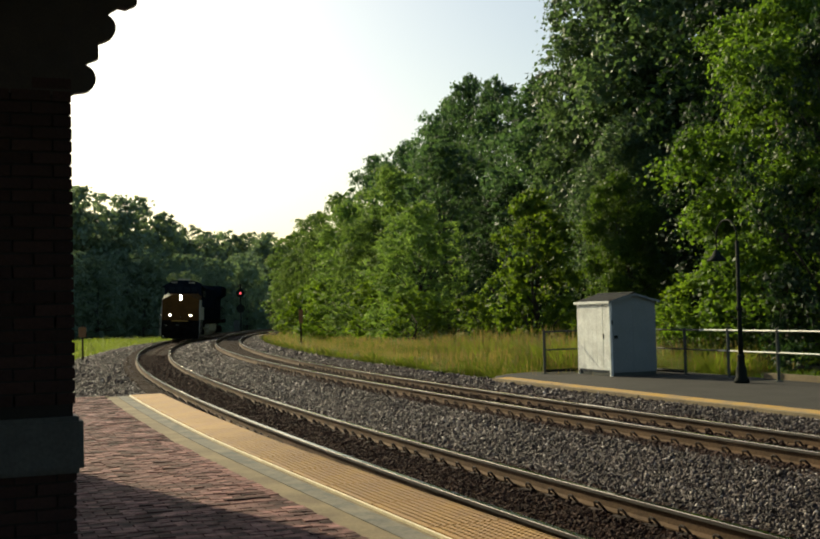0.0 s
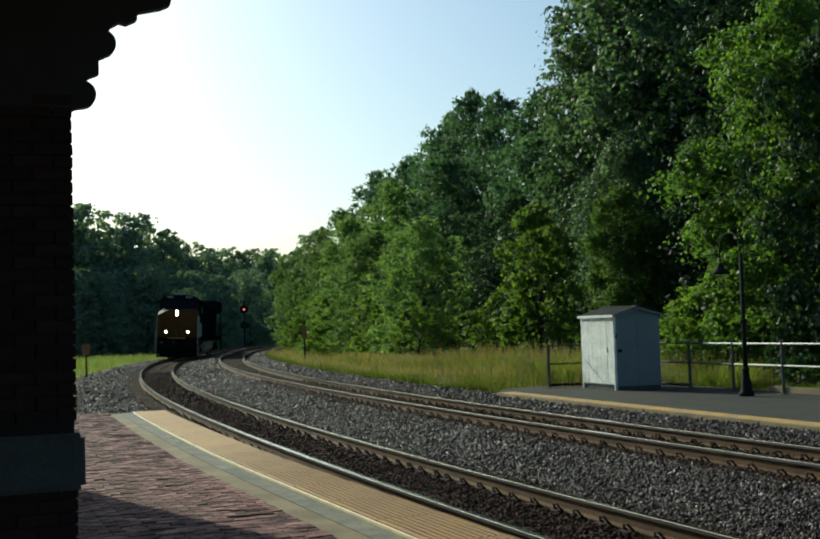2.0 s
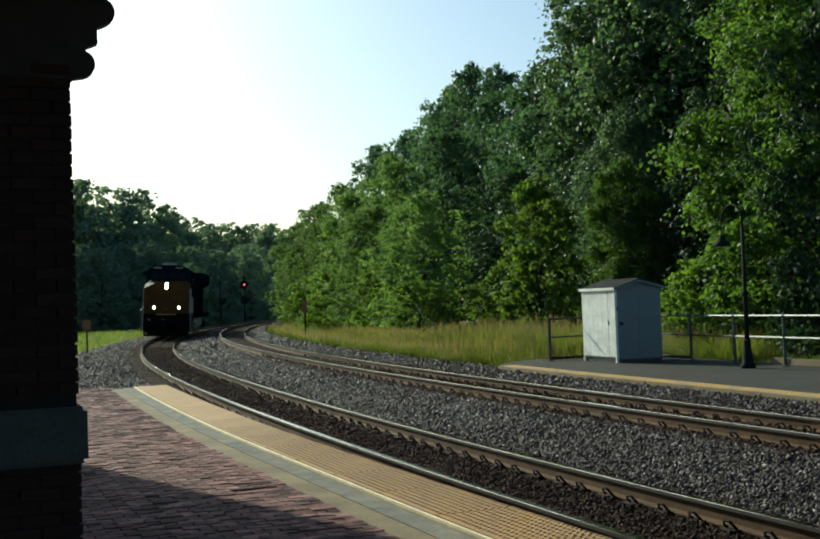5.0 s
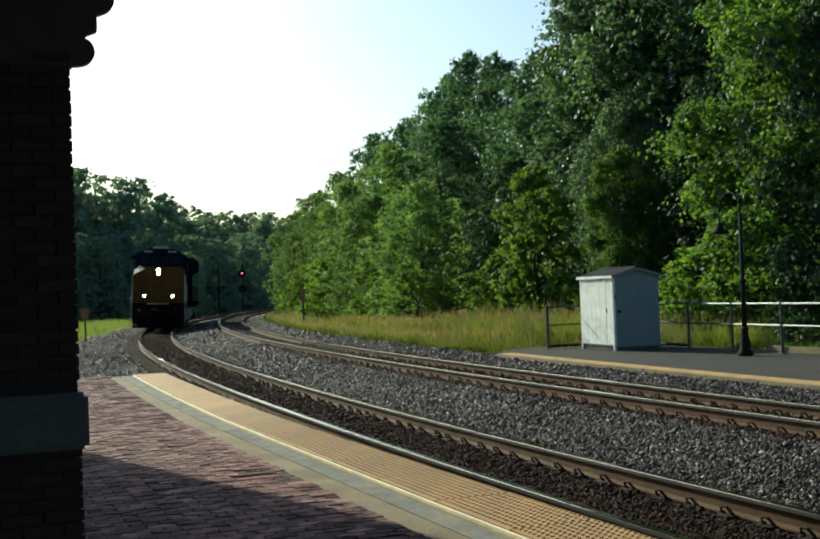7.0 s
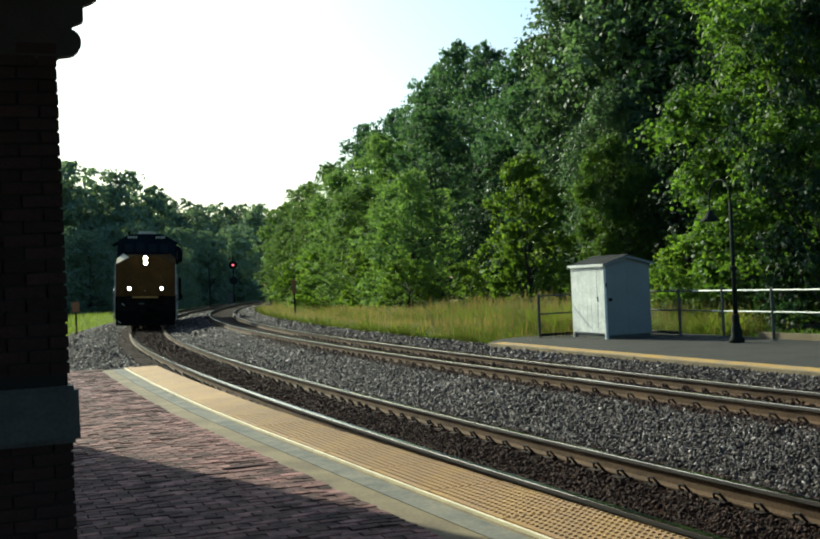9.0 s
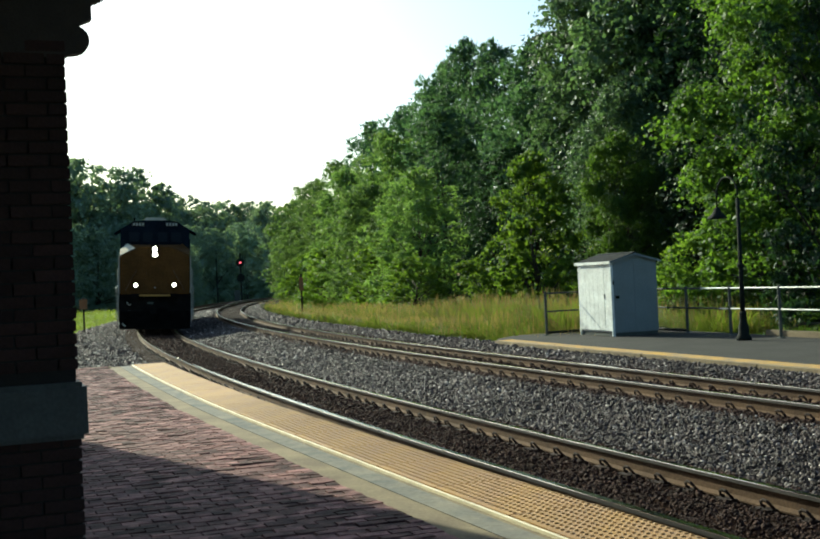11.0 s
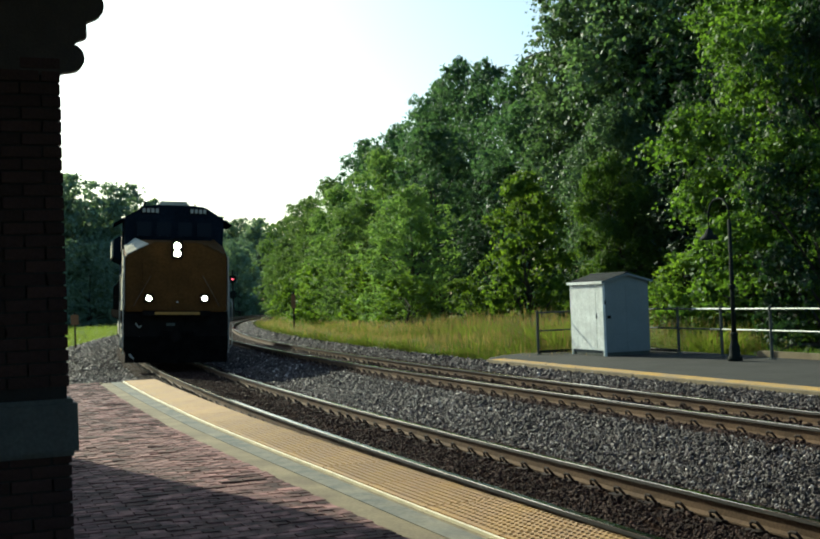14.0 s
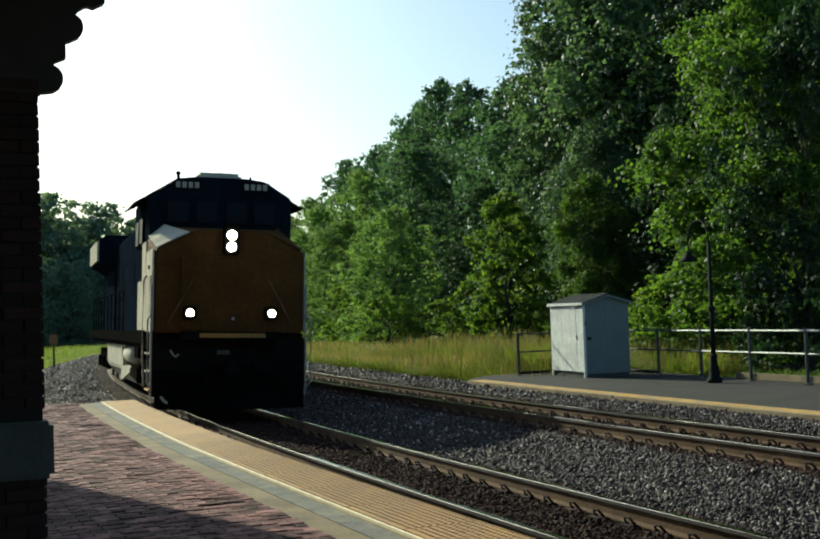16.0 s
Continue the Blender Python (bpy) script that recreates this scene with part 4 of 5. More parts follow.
def make_loco():
    lo = thing("locomotive", "dark blue and yellow freight locomotive with lit headlights", "locomotive")
    D = 1.55                                    # deck height
    part("underframe", boxes((-21.9, -0.55, -1.45, 1.45, D - 0.32, D), bevel=0.02), M_LOCO_BLACK, lo, "black underframe and walkway")
    for y in (-1, 1):
        part("side_sill", boxes((-21.0, -1.9, min(y * 1.5, y * 1.46), max(y * 1.5, y * 1.46), D - 0.22, D + 0.03)), M_LOCO_BLACK, lo, "dark side sill")
    # short nose with sloped cheeks
    nose = bmesh.new()
    back = [(-1.45, D), (1.45, D), (1.45, 3.42), (1.2, 3.66), (-1.2, 3.66), (-1.45, 3.42)]
    front = [(-1.42, D), (1.42, D), (1.42, 3.12), (0.62, 3.52), (-0.62, 3.52), (-1.42, 3.12)]
    a = [nose.verts.new((-1.7, y, z)) for y, z in back]
    b = [nose.verts.new((-0.42, y, z - 0.0)) for y, z in front]
    for i in range(6):
        nose.faces.new((a[i], b[i], b[(i + 1) % 6], a[(i + 1) % 6]))
    nose.faces.new(a[::-1])
    nose.faces.new(b)
    bmesh.ops.bevel(nose, geom=nose.edges[:], offset=0.03, segments=2, affect="EDGES")
    n = part("nose", nose, M_LOCO_SHADED_YELLOW, lo, "broad yellow nose with sloped cheeks")
    part("nose_door", boxes((-0.425, -0.38, -0.95, -0.35, D + 0.05, 3.0), bevel=0.01), M_LOCO_SHADED_YELLOW, n, "front door")
    for y in (-1, 1):
        part("cheek_panel", boxes((-1.66, -0.46, min(y * 1.44, y * 1.475), max(y * 1.44, y * 1.475), D + 0.04, 3.14), bevel=0.008), M_LOCO_GREY, n, "pale grey cheek panel")
        for k in range(14):
            z = D + 0.35 + k * 0.055
            part("louvre", boxes((-0.98, -0.56, min(y * 1.475, y * 1.50), max(y * 1.475, y * 1.50), z, z + 0.028)), M_LOCO_GREY, n)
        # the cap away from the sun gets the shaded nose colour, its twin stays pale
        part("cheek_cap", plate_of([(-1.66, y * 1.44, 3.45), (-1.66, y * 1.15, 3.69), (-0.44, y * 0.80, 3.455), (-0.44, y * 1.40, 3.15)], 0.02), M_LOCO_GREY if y < 0 else M_LOCO_SHADED_YELLOW, n, "sloped top plate")
    hl = part("headlight_case", boxes((-0.46, -0.36, -0.16, 0.16, 3.04, 3.62), bevel=0.03), M_LOCO_BLACK, n, "headlight housing")
    for z in (3.20, 3.42):
        part("headlight", turned([(0.088, -0.37), (0.09, -0.34), (0.06, -0.325)], 18, "x"), M_HEADLIGHT, hl, "lit headlight", m=Matrix.Translation((0, 0, z)))
    # cab
    roof = [(-1.22, 3.4), (1.22, 3.4), (1.42, 3.5), (1.44, 4.30), (0.88, 4.64), (0.5, 4.68), (-0.5, 4.68), (-0.88, 4.64), (-1.44, 4.30), (-1.42, 3.5)]
    cab = part("cab", prism([(-1.45, D), (1.45, D)] + roof[2:], -4.6, -1.62, "x", 0.03), M_LOCO_BLUE, lo, "dark blue cab")
    part("cab_side", boxes((-3.4, -1.72, -1.475, -1.45, D + 0.05, 2.6)), M_LOCO_GREY, cab, "pale lower cab side")
    # upper patch on the sun side only: sunlight painted as pale colour
    part("cab_side", boxes((-2.5, -1.72, -1.475, -1.45, 2.605, 3.36)), M_LOCO_GREY, cab, "cab side painted pale for its sunlight")
    part("cab_side", boxes((-3.4, -1.72, 1.45, 1.475, D + 0.05, 2.6)), M_LOCO_GREY, cab, "pale lower cab side")
    for y0, y1 in ((-1.12, -0.62), (-0.55, -0.06), (0.06, 0.55), (0.62, 1.12)):
        frame_ob = part("windshield", boxes((-1.63, -1.585, y0, y1, 3.72, 4.22), bevel=0.02), M_LOCO_BLUE, cab, "windshield frame")
        part("pane", boxes((-1.59, -1.575, y0 + 0.045, y1 - 0.045, 3.765, 4.175)), M_LOCO_GLASS, frame_ob, "dark windshield glass")
    for y in (-1, 1):
        for x0, x1 in ((-3.2, -2.55), (-4.1, -3.35)):
            w = part("side_window", boxes((x0, x1, min(y * 1.43, y * 1.47), max(y * 1.43, y * 1.47), 3.35, 3.95), bevel=0.015), M_LOCO_BLACK, cab)
            part("pane", boxes((x0 + 0.05, x1 - 0.05, min(y * 1.47, y * 1.478), max(y * 1.47, y * 1.478), 3.4, 3.9)), M_LOCO_GLASS, w)
        part("awning", prism([(y * 1.40, 4.29), (y * 1.72, 4.12), (y * 1.725, 4.14), (y * 1.40, 4.33)], -3.7, -1.85, "x"), M_LOCO_BLUE, cab, "sloping sun awning")
        part("number_board", boxes((-1.635, -1.60, min(y * 0.42, y * 0.98), max(y * 0.42, y * 0.98), 4.42, 4.60), bevel=0.01), M_LOCO_BLACK, cab, "number board")
        for k in range(4):
            yy = y * 0.46 + y * 0.125 * k
            part("bar", boxes((-1.60, -1.594, min(yy, yy + y * 0.085), max(yy, yy + y * 0.085), 4.45, 4.57)), M_LOCO_RAIL, cab, "pale bar")
    part("air_conditioner", boxes((-3.3, -1.9, -0.45, 0.45, 4.64, 4.82), bevel=0.06), M_LOCO_GREY, cab, "roof air conditioner")
    part("antenna", turned([(0.03, 4.6), (0.03, 4.72), (0.045, 4.74), (0.045, 4.78), (0.02, 4.79)], 8), M_LOCO_BLACK, cab, m=Matrix.Translation((-1.75, -0.86, 0)))
    part("antenna", turned([(0.02, 4.6), (0.02, 4.74)], 8), M_LOCO_BLACK, cab, m=Matrix.Translation((-1.75, 0.6, 0)))
    # long hood
    hood = part("hood", prism([(-0.95, D), (0.95, D), (0.95, 4.2), (0.78, 4.42), (-0.78, 4.42), (-0.95, 4.2)], -16.6, -4.6, "x", 0.02), M_LOCO_BLUE, lo, "long dark blue engine hood")
    for y in (-1, 1):
        for k in range(13):
            x = -5.0 - k * 0.86
            d = part("hood_door", boxes((x - 0.8, x, min(y * 0.95, y * 0.975), max(y * 0.95, y * 0.975), D + 0.12, 3.55), bevel=0.008), M_LOCO_BLUE, hood)
            part("door_handle", boxes((x - 0.72, x - 0.66, min(y * 0.975, y * 1.0), max(y * 0.975, y * 1.0), 2.4, 2.56)), M_LOCO_BLACK, d)
    part("inverter_cabinet", boxes((-7.4, -4.62, -1.44, -0.95, D, 3.1), bevel=0.02), M_LOCO_BLUE, lo)
    part("blower_duct", boxes((-7.6, -4.7, -1.15, 1.15, 3.55, 4.3), bevel=0.05), M_LOCO_BLUE, lo, "wide blower housing")
    part("radiator", prism([(-1.0, D), (1.0, D), (1.0, 3.5), (1.5, 3.75), (1.5, 4.45), (1.3, 4.62), (-1.3, 4.62), (-1.5, 4.45), (-1.5, 3.75), (-1.0, 3.5)], -21.2, -16.6, "x", 0.03), M_LOCO_BLUE, lo, "flared radiator section")
    # the sun-side screen is painted pale for sunlight, the other one is black
    part("grille", boxes((-20.9, -16.8, -1.56, -1.49, 3.8, 4.44)), M_LOCO_GREY, lo, "radiator screen painted pale for its sunlight")
    part("grille", boxes((-20.6, -17.2, 1.49, 1.52, 3.85, 4.4)), M_LOCO_BLACK, lo)
    part("exhaust", boxes((-9.6, -8.4, -0.3, 0.3, 4.4, 4.62), bevel=0.03), M_LOCO_BLACK, lo)
    part("horn", tube([(-10.8, 0.1, 4.55), (-10.3, 0.1, 4.6), (-10.15, 0.1, 4.6)], [0.03, 0.05, 0.1], 10), M_GALV, lo)
    # front end: pilot, steps, plow, coupler
    part("anticlimber", boxes((-0.5, -0.12, -0.95, 0.95, D - 0.13, D + 0.02), bevel=0.02), M_LOCO_BLACK, lo, "black anti-climber")
    part("step_edge", boxes((-0.12, -0.105, -0.62, 0.62, D - 0.085, D - 0.005)), M_STRIPE, lo, "yellow edge stripe")
    part("pilot_plate", boxes((-0.52, -0.44, -1.46, 1.46, 0.45, D - 0.1), bevel=0.01), M_LOCO_BLACK, lo, "black pilot plate")
    plow = bmesh.new()
    pa = [plow.verts.new(c) for c in ((-0.42, -1.42, 0.85), (-0.18, 0, 0.85), (-0.42, 1.42, 0.85), (-0.3, 1.42, 0.12), (0.12, 0, 0.12), (-0.3, -1.42, 0.12))]
    plow.faces.new((pa[0], pa[1], pa[4], pa[5]))
    plow.faces.new((pa[1], pa[2], pa[3], pa[4]))
    bmesh.ops.solidify(plow, geom=plow.faces[:], thickness=0.03)
    part("plow", plow, M_LOCO_BLACK, lo, "black snow plow")
    part("front_sill_light", turned([(0.03, -0.1), (0.03, -0.085)], 10, "x"), M_LOCO_RAIL, lo, "small pale lamp", m=Matrix.Translation((0, 0.0, D + 0.27)))
    cp = part("coupler", boxes((-0.5, 0.18, -0.11, 0.11, 0.76, 1.02), bevel=0.03), M_LOCO_BLACK, lo, "steel coupler")
    part("knuckle", boxes((0.14, 0.36, -0.2, 0.05, 0.72, 1.04), bevel=0.05), M_LOCO_BLACK, cp)
    part("plate", boxes((-0.105, -0.095, -0.3, -0.06, D - 0.40, D - 0.32)), M_POST, lo, "small pale plate")
    for y in (-0.78, 0.78):
        box = part("ditch_light", boxes((-0.55, -0.3, y - 0.13, y + 0.13, D + 0.25, D + 0.51), bevel=0.03), M_LOCO_BLACK, lo, "ditch light housing")
        part("lens", turned([(0.072, -0.305), (0.072, -0.285), (0.05, -0.275)], 16, "x"), M_DITCH, box, "lit ditch light", m=Matrix.Translation((0, y, D + 0.38)))
    for y in (-0.32, 0.32):
        for k in range(3):
            yy = y + (k - 1) * 0.12
            part("air_hose", tube([(-0.42, yy, 0.98), (-0.22, yy * 1.02, 0.9), (-0.16, yy * 1.04, 0.6), (-0.24, yy * 1.02, 0.42)], 0.022, 6), M_LOCO_BLACK, lo)
    for y, z in ((-1.12, 1.1), (-1.02, 0.72)):
        part("jumper_cable", tube([(-0.44, y, z + 0.12), (-0.36, y + 0.03, z + 0.05), (-0.34, y + 0.09, z), (-0.36, y + 0.14, z + 0.05)], 0.02, 6), M_LOCO_RAIL, lo, "pale jumper cable")
    for y in (-1.3, -1.08, -0.9):
        part("hose_end", tube([(-0.3, y, 0.36), (-0.27, y + 0.05, 0.28), (-0.25, y + 0.12, 0.24)], 0.028, 6), M_LOCO_RAIL, lo, "pale hose end")
    for y in (-1.46, -1.39):
        part("marker_knob", boxes((-0.9 + 0.1 * y, -0.82 + 0.1 * y, -1.50, -1.475, D + 1.22, D + 1.30), bevel=0.01), M_LOCO_BLACK, n, "small dark fitting")
    part("sill_stripe", boxes((-1.64, -0.5, -1.482, -1.476, D + 0.02, D + 0.24)), M_LOCO_GREY, n, "pale sill panel")
    for y in (-1, 1):
        st = part("step_well", boxes((-1.28, -0.48, min(y * 1.44, y * 1.0), max(y * 1.44, y * 1.0), 0.42, D - 0.3)), M_LOCO_BLACK, lo, "black step well")
        for z in (0.45, 0.8, 1.14):
            part("step", boxes((-1.25, -0.5, min(y * 1.52, y * 1.15), max(y * 1.52, y * 1.15), z, z + 0.035)), M_STRIPE if z < 0.5 else M_LOCO_GREY, st, "step tread")
        part("corner_post", boxes((-0.5, -0.445, min(y * 1.465, y * 1.50), max(y * 1.465, y * 1.50), 0.36, D + 0.9), bevel=0.006), M_LOCO_RAIL, lo, "pale corner grab post")
        part("grab_rail", tube([(-1.32, y * 1.53, 0.5), (-1.32, y * 1.56, 1.2), (-1.32, y * 1.55, D + 1.02), (-1.36, y * 1.5, D + 1.1), (-1.5, y * 1.48, D + 1.1)], 0.02, 6), M_LOCO_RAIL, lo, "pale grab rail")
        part("grab_rail", tube([(-0.4, y * 1.48, 0.5), (-0.33, y * 1.56, 0.62), (-0.33, y * 1.56, D + 0.25), (-0.4, y * 1.48, D + 0.38)], 0.02, 6), M_LOCO_RAIL, lo, "bent grab rail")
        part("nose_rail", tube([(-0.36, y * 1.2, D + 0.15), (-0.33, y * 0.9, D + 0.7), (-0.33, y * 0.72, D + 1.02)], 0.018, 6), M_RUST, lo, "slanting dull nose rail")
        for k in range(12):
            x = -4.9 - k * 1.42
            part("stanchion", tube([(x, y * 1.42, D), (x, y * 1.42, D + 1.02)], 0.017, 6), M_LOCO_BLACK, lo)
        part("hand_rail", tube([(-4.8, y * 1.42, D + 1.02), (-20.6, y * 1.42, D + 1.02)], 0.019, 6), M_LOCO_BLACK, lo)
        part("hand_rail", tube([(-4.8, y * 1.42, D + 0.55), (-20.6, y * 1.42, D + 0.55)], 0.012, 6), M_LOCO_BLACK, lo)
    # tank and reservoirs
    part("fuel_tank", prism([(-1.35, 0.62), (-0.95, 0.2), (0.95, 0.2), (1.35, 0.62), (1.35, 1.22), (-1.35, 1.22)], -14.2, -8.2, "x", 0.04), M_LOCO_GREY, lo, "pale grey fuel tank")
    for y in (-1, 1):
        for z in (1.0,):
            part("air_reservoir", tube([(-8.0, y * 1.2, z), (-7.9, y * 1.2, z), (-5.9, y * 1.2, z), (-5.8, y * 1.2, z)], [0.13, 0.21, 0.21, 0.13], 14), M_LOCO_GREY, lo, "pale air reservoir", True)
        part("tank_bracket", prism([(-8.1, 0.35), (-5.7, 0.62), (-5.7, 0.74), (-6.1, 0.78), (-7.6, 0.72), (-8.0, 1.2), (-8.2, 1.2)], y * 1.38, y * 1.42, "y"), M_LOCO_GREY, lo, "pale skirt plate")
        part("cab_step_box", boxes((-4.4, -3.5, min(y * 1.1, y * 1.44), max(y * 1.1, y * 1.44), 1.0, 1.24)), M_LOCO_BLACK, lo)
    # trucks
    wheels = []
    for xc in (-3.9, -18.2):
        truck = part("truck", boxes((xc - 2.5, xc + 2.5, -1.15, -0.98, 0.62, 0.98), (xc - 2.5, xc + 2.5, 0.98, 1.15, 0.62, 0.98), (xc - 0.25, xc + 0.25, -1.1, 1.1, 0.55, 0.95), bevel=0.03), M_LOCO_BLACK, lo, "black three-axle truck frame")
        for dx in (-1.9, 0.0, 1.9):
            for y in (-1, 1):
                part("journal_box", boxes((xc + dx - 0.2, xc + dx + 0.2, min(y * 1.0, y * 1.25), max(y * 1.0, y * 1.25), 0.36, 0.74), bevel=0.03), M_LOCO_BLACK, truck)
                part("spring", turned([(0.09, 0.74), (0.1, 0.78), (0.08, 0.82), (0.1, 0.86), (0.08, 0.9), (0.1, 0.94)], 10), M_LOCO_BLACK, truck, m=Matrix.Translation((xc + dx + 0.42, y * 1.08, 0)))
            bm = turned([(0.05, -1.05), (0.09, -1.0), (0.09, -0.82), (0.50, -0.82), (0.533, -0.80), (0.533, -0.71), (0.56, -0.69), (0.56, -0.665), (0.42, -0.665), (0.2, -0.64), (0.11, -0.62), (0.11, 0.62), (0.2, 0.64), (0.42, 0.665), (0.56, 0.665), (0.56, 0.69), (0.533, 0.71), (0.533, 0.80), (0.50, 0.82), (0.09, 0.82), (0.09, 1.0), (0.05, 1.05)], 28, "y")
            wheels.append((part("wheelset", bm, M_STEELWHEEL, lo, "steel wheels on their axle"), xc + dx))
    return lo, wheels


loco, loco_wheels = make_loco()

# ---------------------------------------------------------------- pieces: ties, clips, stones, tactile panels, bricks


def tris_mesh(name, verts, tris, material):
    me = bpy.data.meshes.new(name)
    me.vertices.add(len(verts))
    me.vertices.foreach_set("co", np.asarray(verts, dtype=np.float32).ravel())
    n = len(tris)
    me.loops.add(n * 3)
    me.loops.foreach_set("vertex_index", np.asarray(tris, dtype=np.int32).ravel())
    me.polygons.add(n)
    me.polygons.foreach_set("loop_start", np.arange(0, n * 3, 3, dtype=np.int32))
    me.materials.append(material)
    me.update(calc_edges=True)
    return me


def bed_height(o):
    """Height of the ballast's surface at o, as the stones lie."""
    xs = [-8.2, -7.4, -6.2, -5.5, -4.9, -3.35, -3.15, -2.75, -2.4, -1.8, -1.3, -0.9, 0.9, 1.3, 2.3, 3.4, 5.6]
    zs = [-0.78, -0.55, 0.15, 0.07, -0.06, -0.02, 0.02, 0.02, -0.05, -0.13, -0.20, -0.24, -0.19, -0.20, -0.22, -0.32, -0.76]
    return np.interp(o, xs, zs)


def stones(name, label, regions, material, seed, parent):
    """Crushed stones lying in regions (s0, s1, o0, o1, count, size)."""
    g = np.random.RandomState(seed)
    octa = np.array([(1, 0, 0), (-1, 0, 0), (0, 1, 0), (0, -1, 0), (0, 0, 1), (0, 0, -1.0)])
    faces = np.array([(0, 2, 4), (2, 1, 4), (1, 3, 4), (3, 0, 4), (2, 0, 5), (1, 2, 5), (3, 1, 5), (0, 3, 5)])
    all_v, all_f, base = [], [], 0
    for s0, s1, o0, o1, n, size, lift in regions:
        s, o = g.uniform(s0, s1, n), g.uniform(o0, o1, n)
        p = plan_np(s, o, bed_height(o) + lift + g.uniform(-0.02, 0.025, n))
        sz = size * g.uniform(0.5, 1.25, n)
        v = octa[None] * (sz[:, None, None] * g.uniform(0.14, 1.05, (n, 1, 3))) + g.normal(size=(n, 6, 3)) * sz[:, None, None] * 0.17
        a, b = g.uniform(0, 6.3, n), g.uniform(-0.7, 0.7, n)
        ca, sa, cb, sb = np.cos(a), np.sin(a), np.cos(b), np.sin(b)
        x, y, z = v[..., 0], v[..., 1], v[..., 2]
        y, z = y * cb[:, None] - z * sb[:, None], y * sb[:, None] + z * cb[:, None]
        x, y = x * ca[:, None] - y * sa[:, None], x * sa[:, None] + y * ca[:, None]
        all_v.append((np.stack([x, y, z], -1) + p[:, None]).reshape(-1, 3))
        all_f.append((faces[None] + (np.arange(n) * 6)[:, None, None] + base).reshape(-1, 3))
        base += n * 6
    ob = part(name, tris_mesh(name, np.concatenate(all_v), np.concatenate(all_f), material), None, parent, label)
    tagged(ob, kind="stuff")


stones("ballast_stones", "loose grey crushed stones", (
    (4, 14, -2.95, -1.22, 38000, 0.033, 0), (14, 26, -2.95, -1.2, 30000, 0.037, 0), (26, 50, -3.1, -1.0, 17000, 0.05, 0),
    (50, 95, -3.1, -1.0, 6000, 0.075, 0), (45, 100, -7.2, -5.2, 7000, 0.08, 0), (62, 95, 1.3, 5.4, 4000, 0.09, 0),
    (6, 20, -6.02, -5.25, 12000, 0.036, 0), (20, 45, -6.6, -5.2, 8000, 0.05, 0),
    (24.8, 36, 1.02, 5.4, 13000, 0.048, 0), (36, 62, 1.02, 5.4, 8500, 0.065, 0)), M_BALLAST, 21, bed)
stones("oily_stones", "dark oily stones beside and between the rails", (
    (5, 16, -0.56, 0.56, 15000, 0.026, 0.040), (16, 34, -0.57, 0.57, 8000, 0.034, 0.04), (34, 62, -0.66, 0.66, 4000, 0.055, 0.045), (7, 30, -4.75, -3.4, 5000, 0.04, 0.025),
    (4, 14, -1.34, -0.86, 8500, 0.033, 0.004), (14, 40, -1.3, -0.86, 9500, 0.04, 0.004), (4, 14, -3.3, -2.85, 8500, 0.033, 0.004), (14, 40, -3.3, -2.85, 9500, 0.04, 0.004),
    (6, 40, -5.35, -4.93, 8500, 0.04, 0.004), (3, 24.6, 0.86, 1.42, 5500, 0.045, 0), (24.8, 62, 0.84, 1.1, 2500, 0.055, 0)), M_DIRT_STONE, 22, bed)


def clip_mesh():
    """A bent spring clip, seen as a small dark loop beside the rail foot."""
    pts = [(-0.055, -0.02, 0.005), (-0.062, 0.02, 0.05), (-0.035, 0.035, 0.085), (0.012, 0.04, 0.09), (0.05, 0.03, 0.066), (0.052, 0.02, 0.03), (0.02, 0.01, 0.02)]
    return tube([(x, y, z * 0.8) for x, y, z in pts], 0.0135, 6)


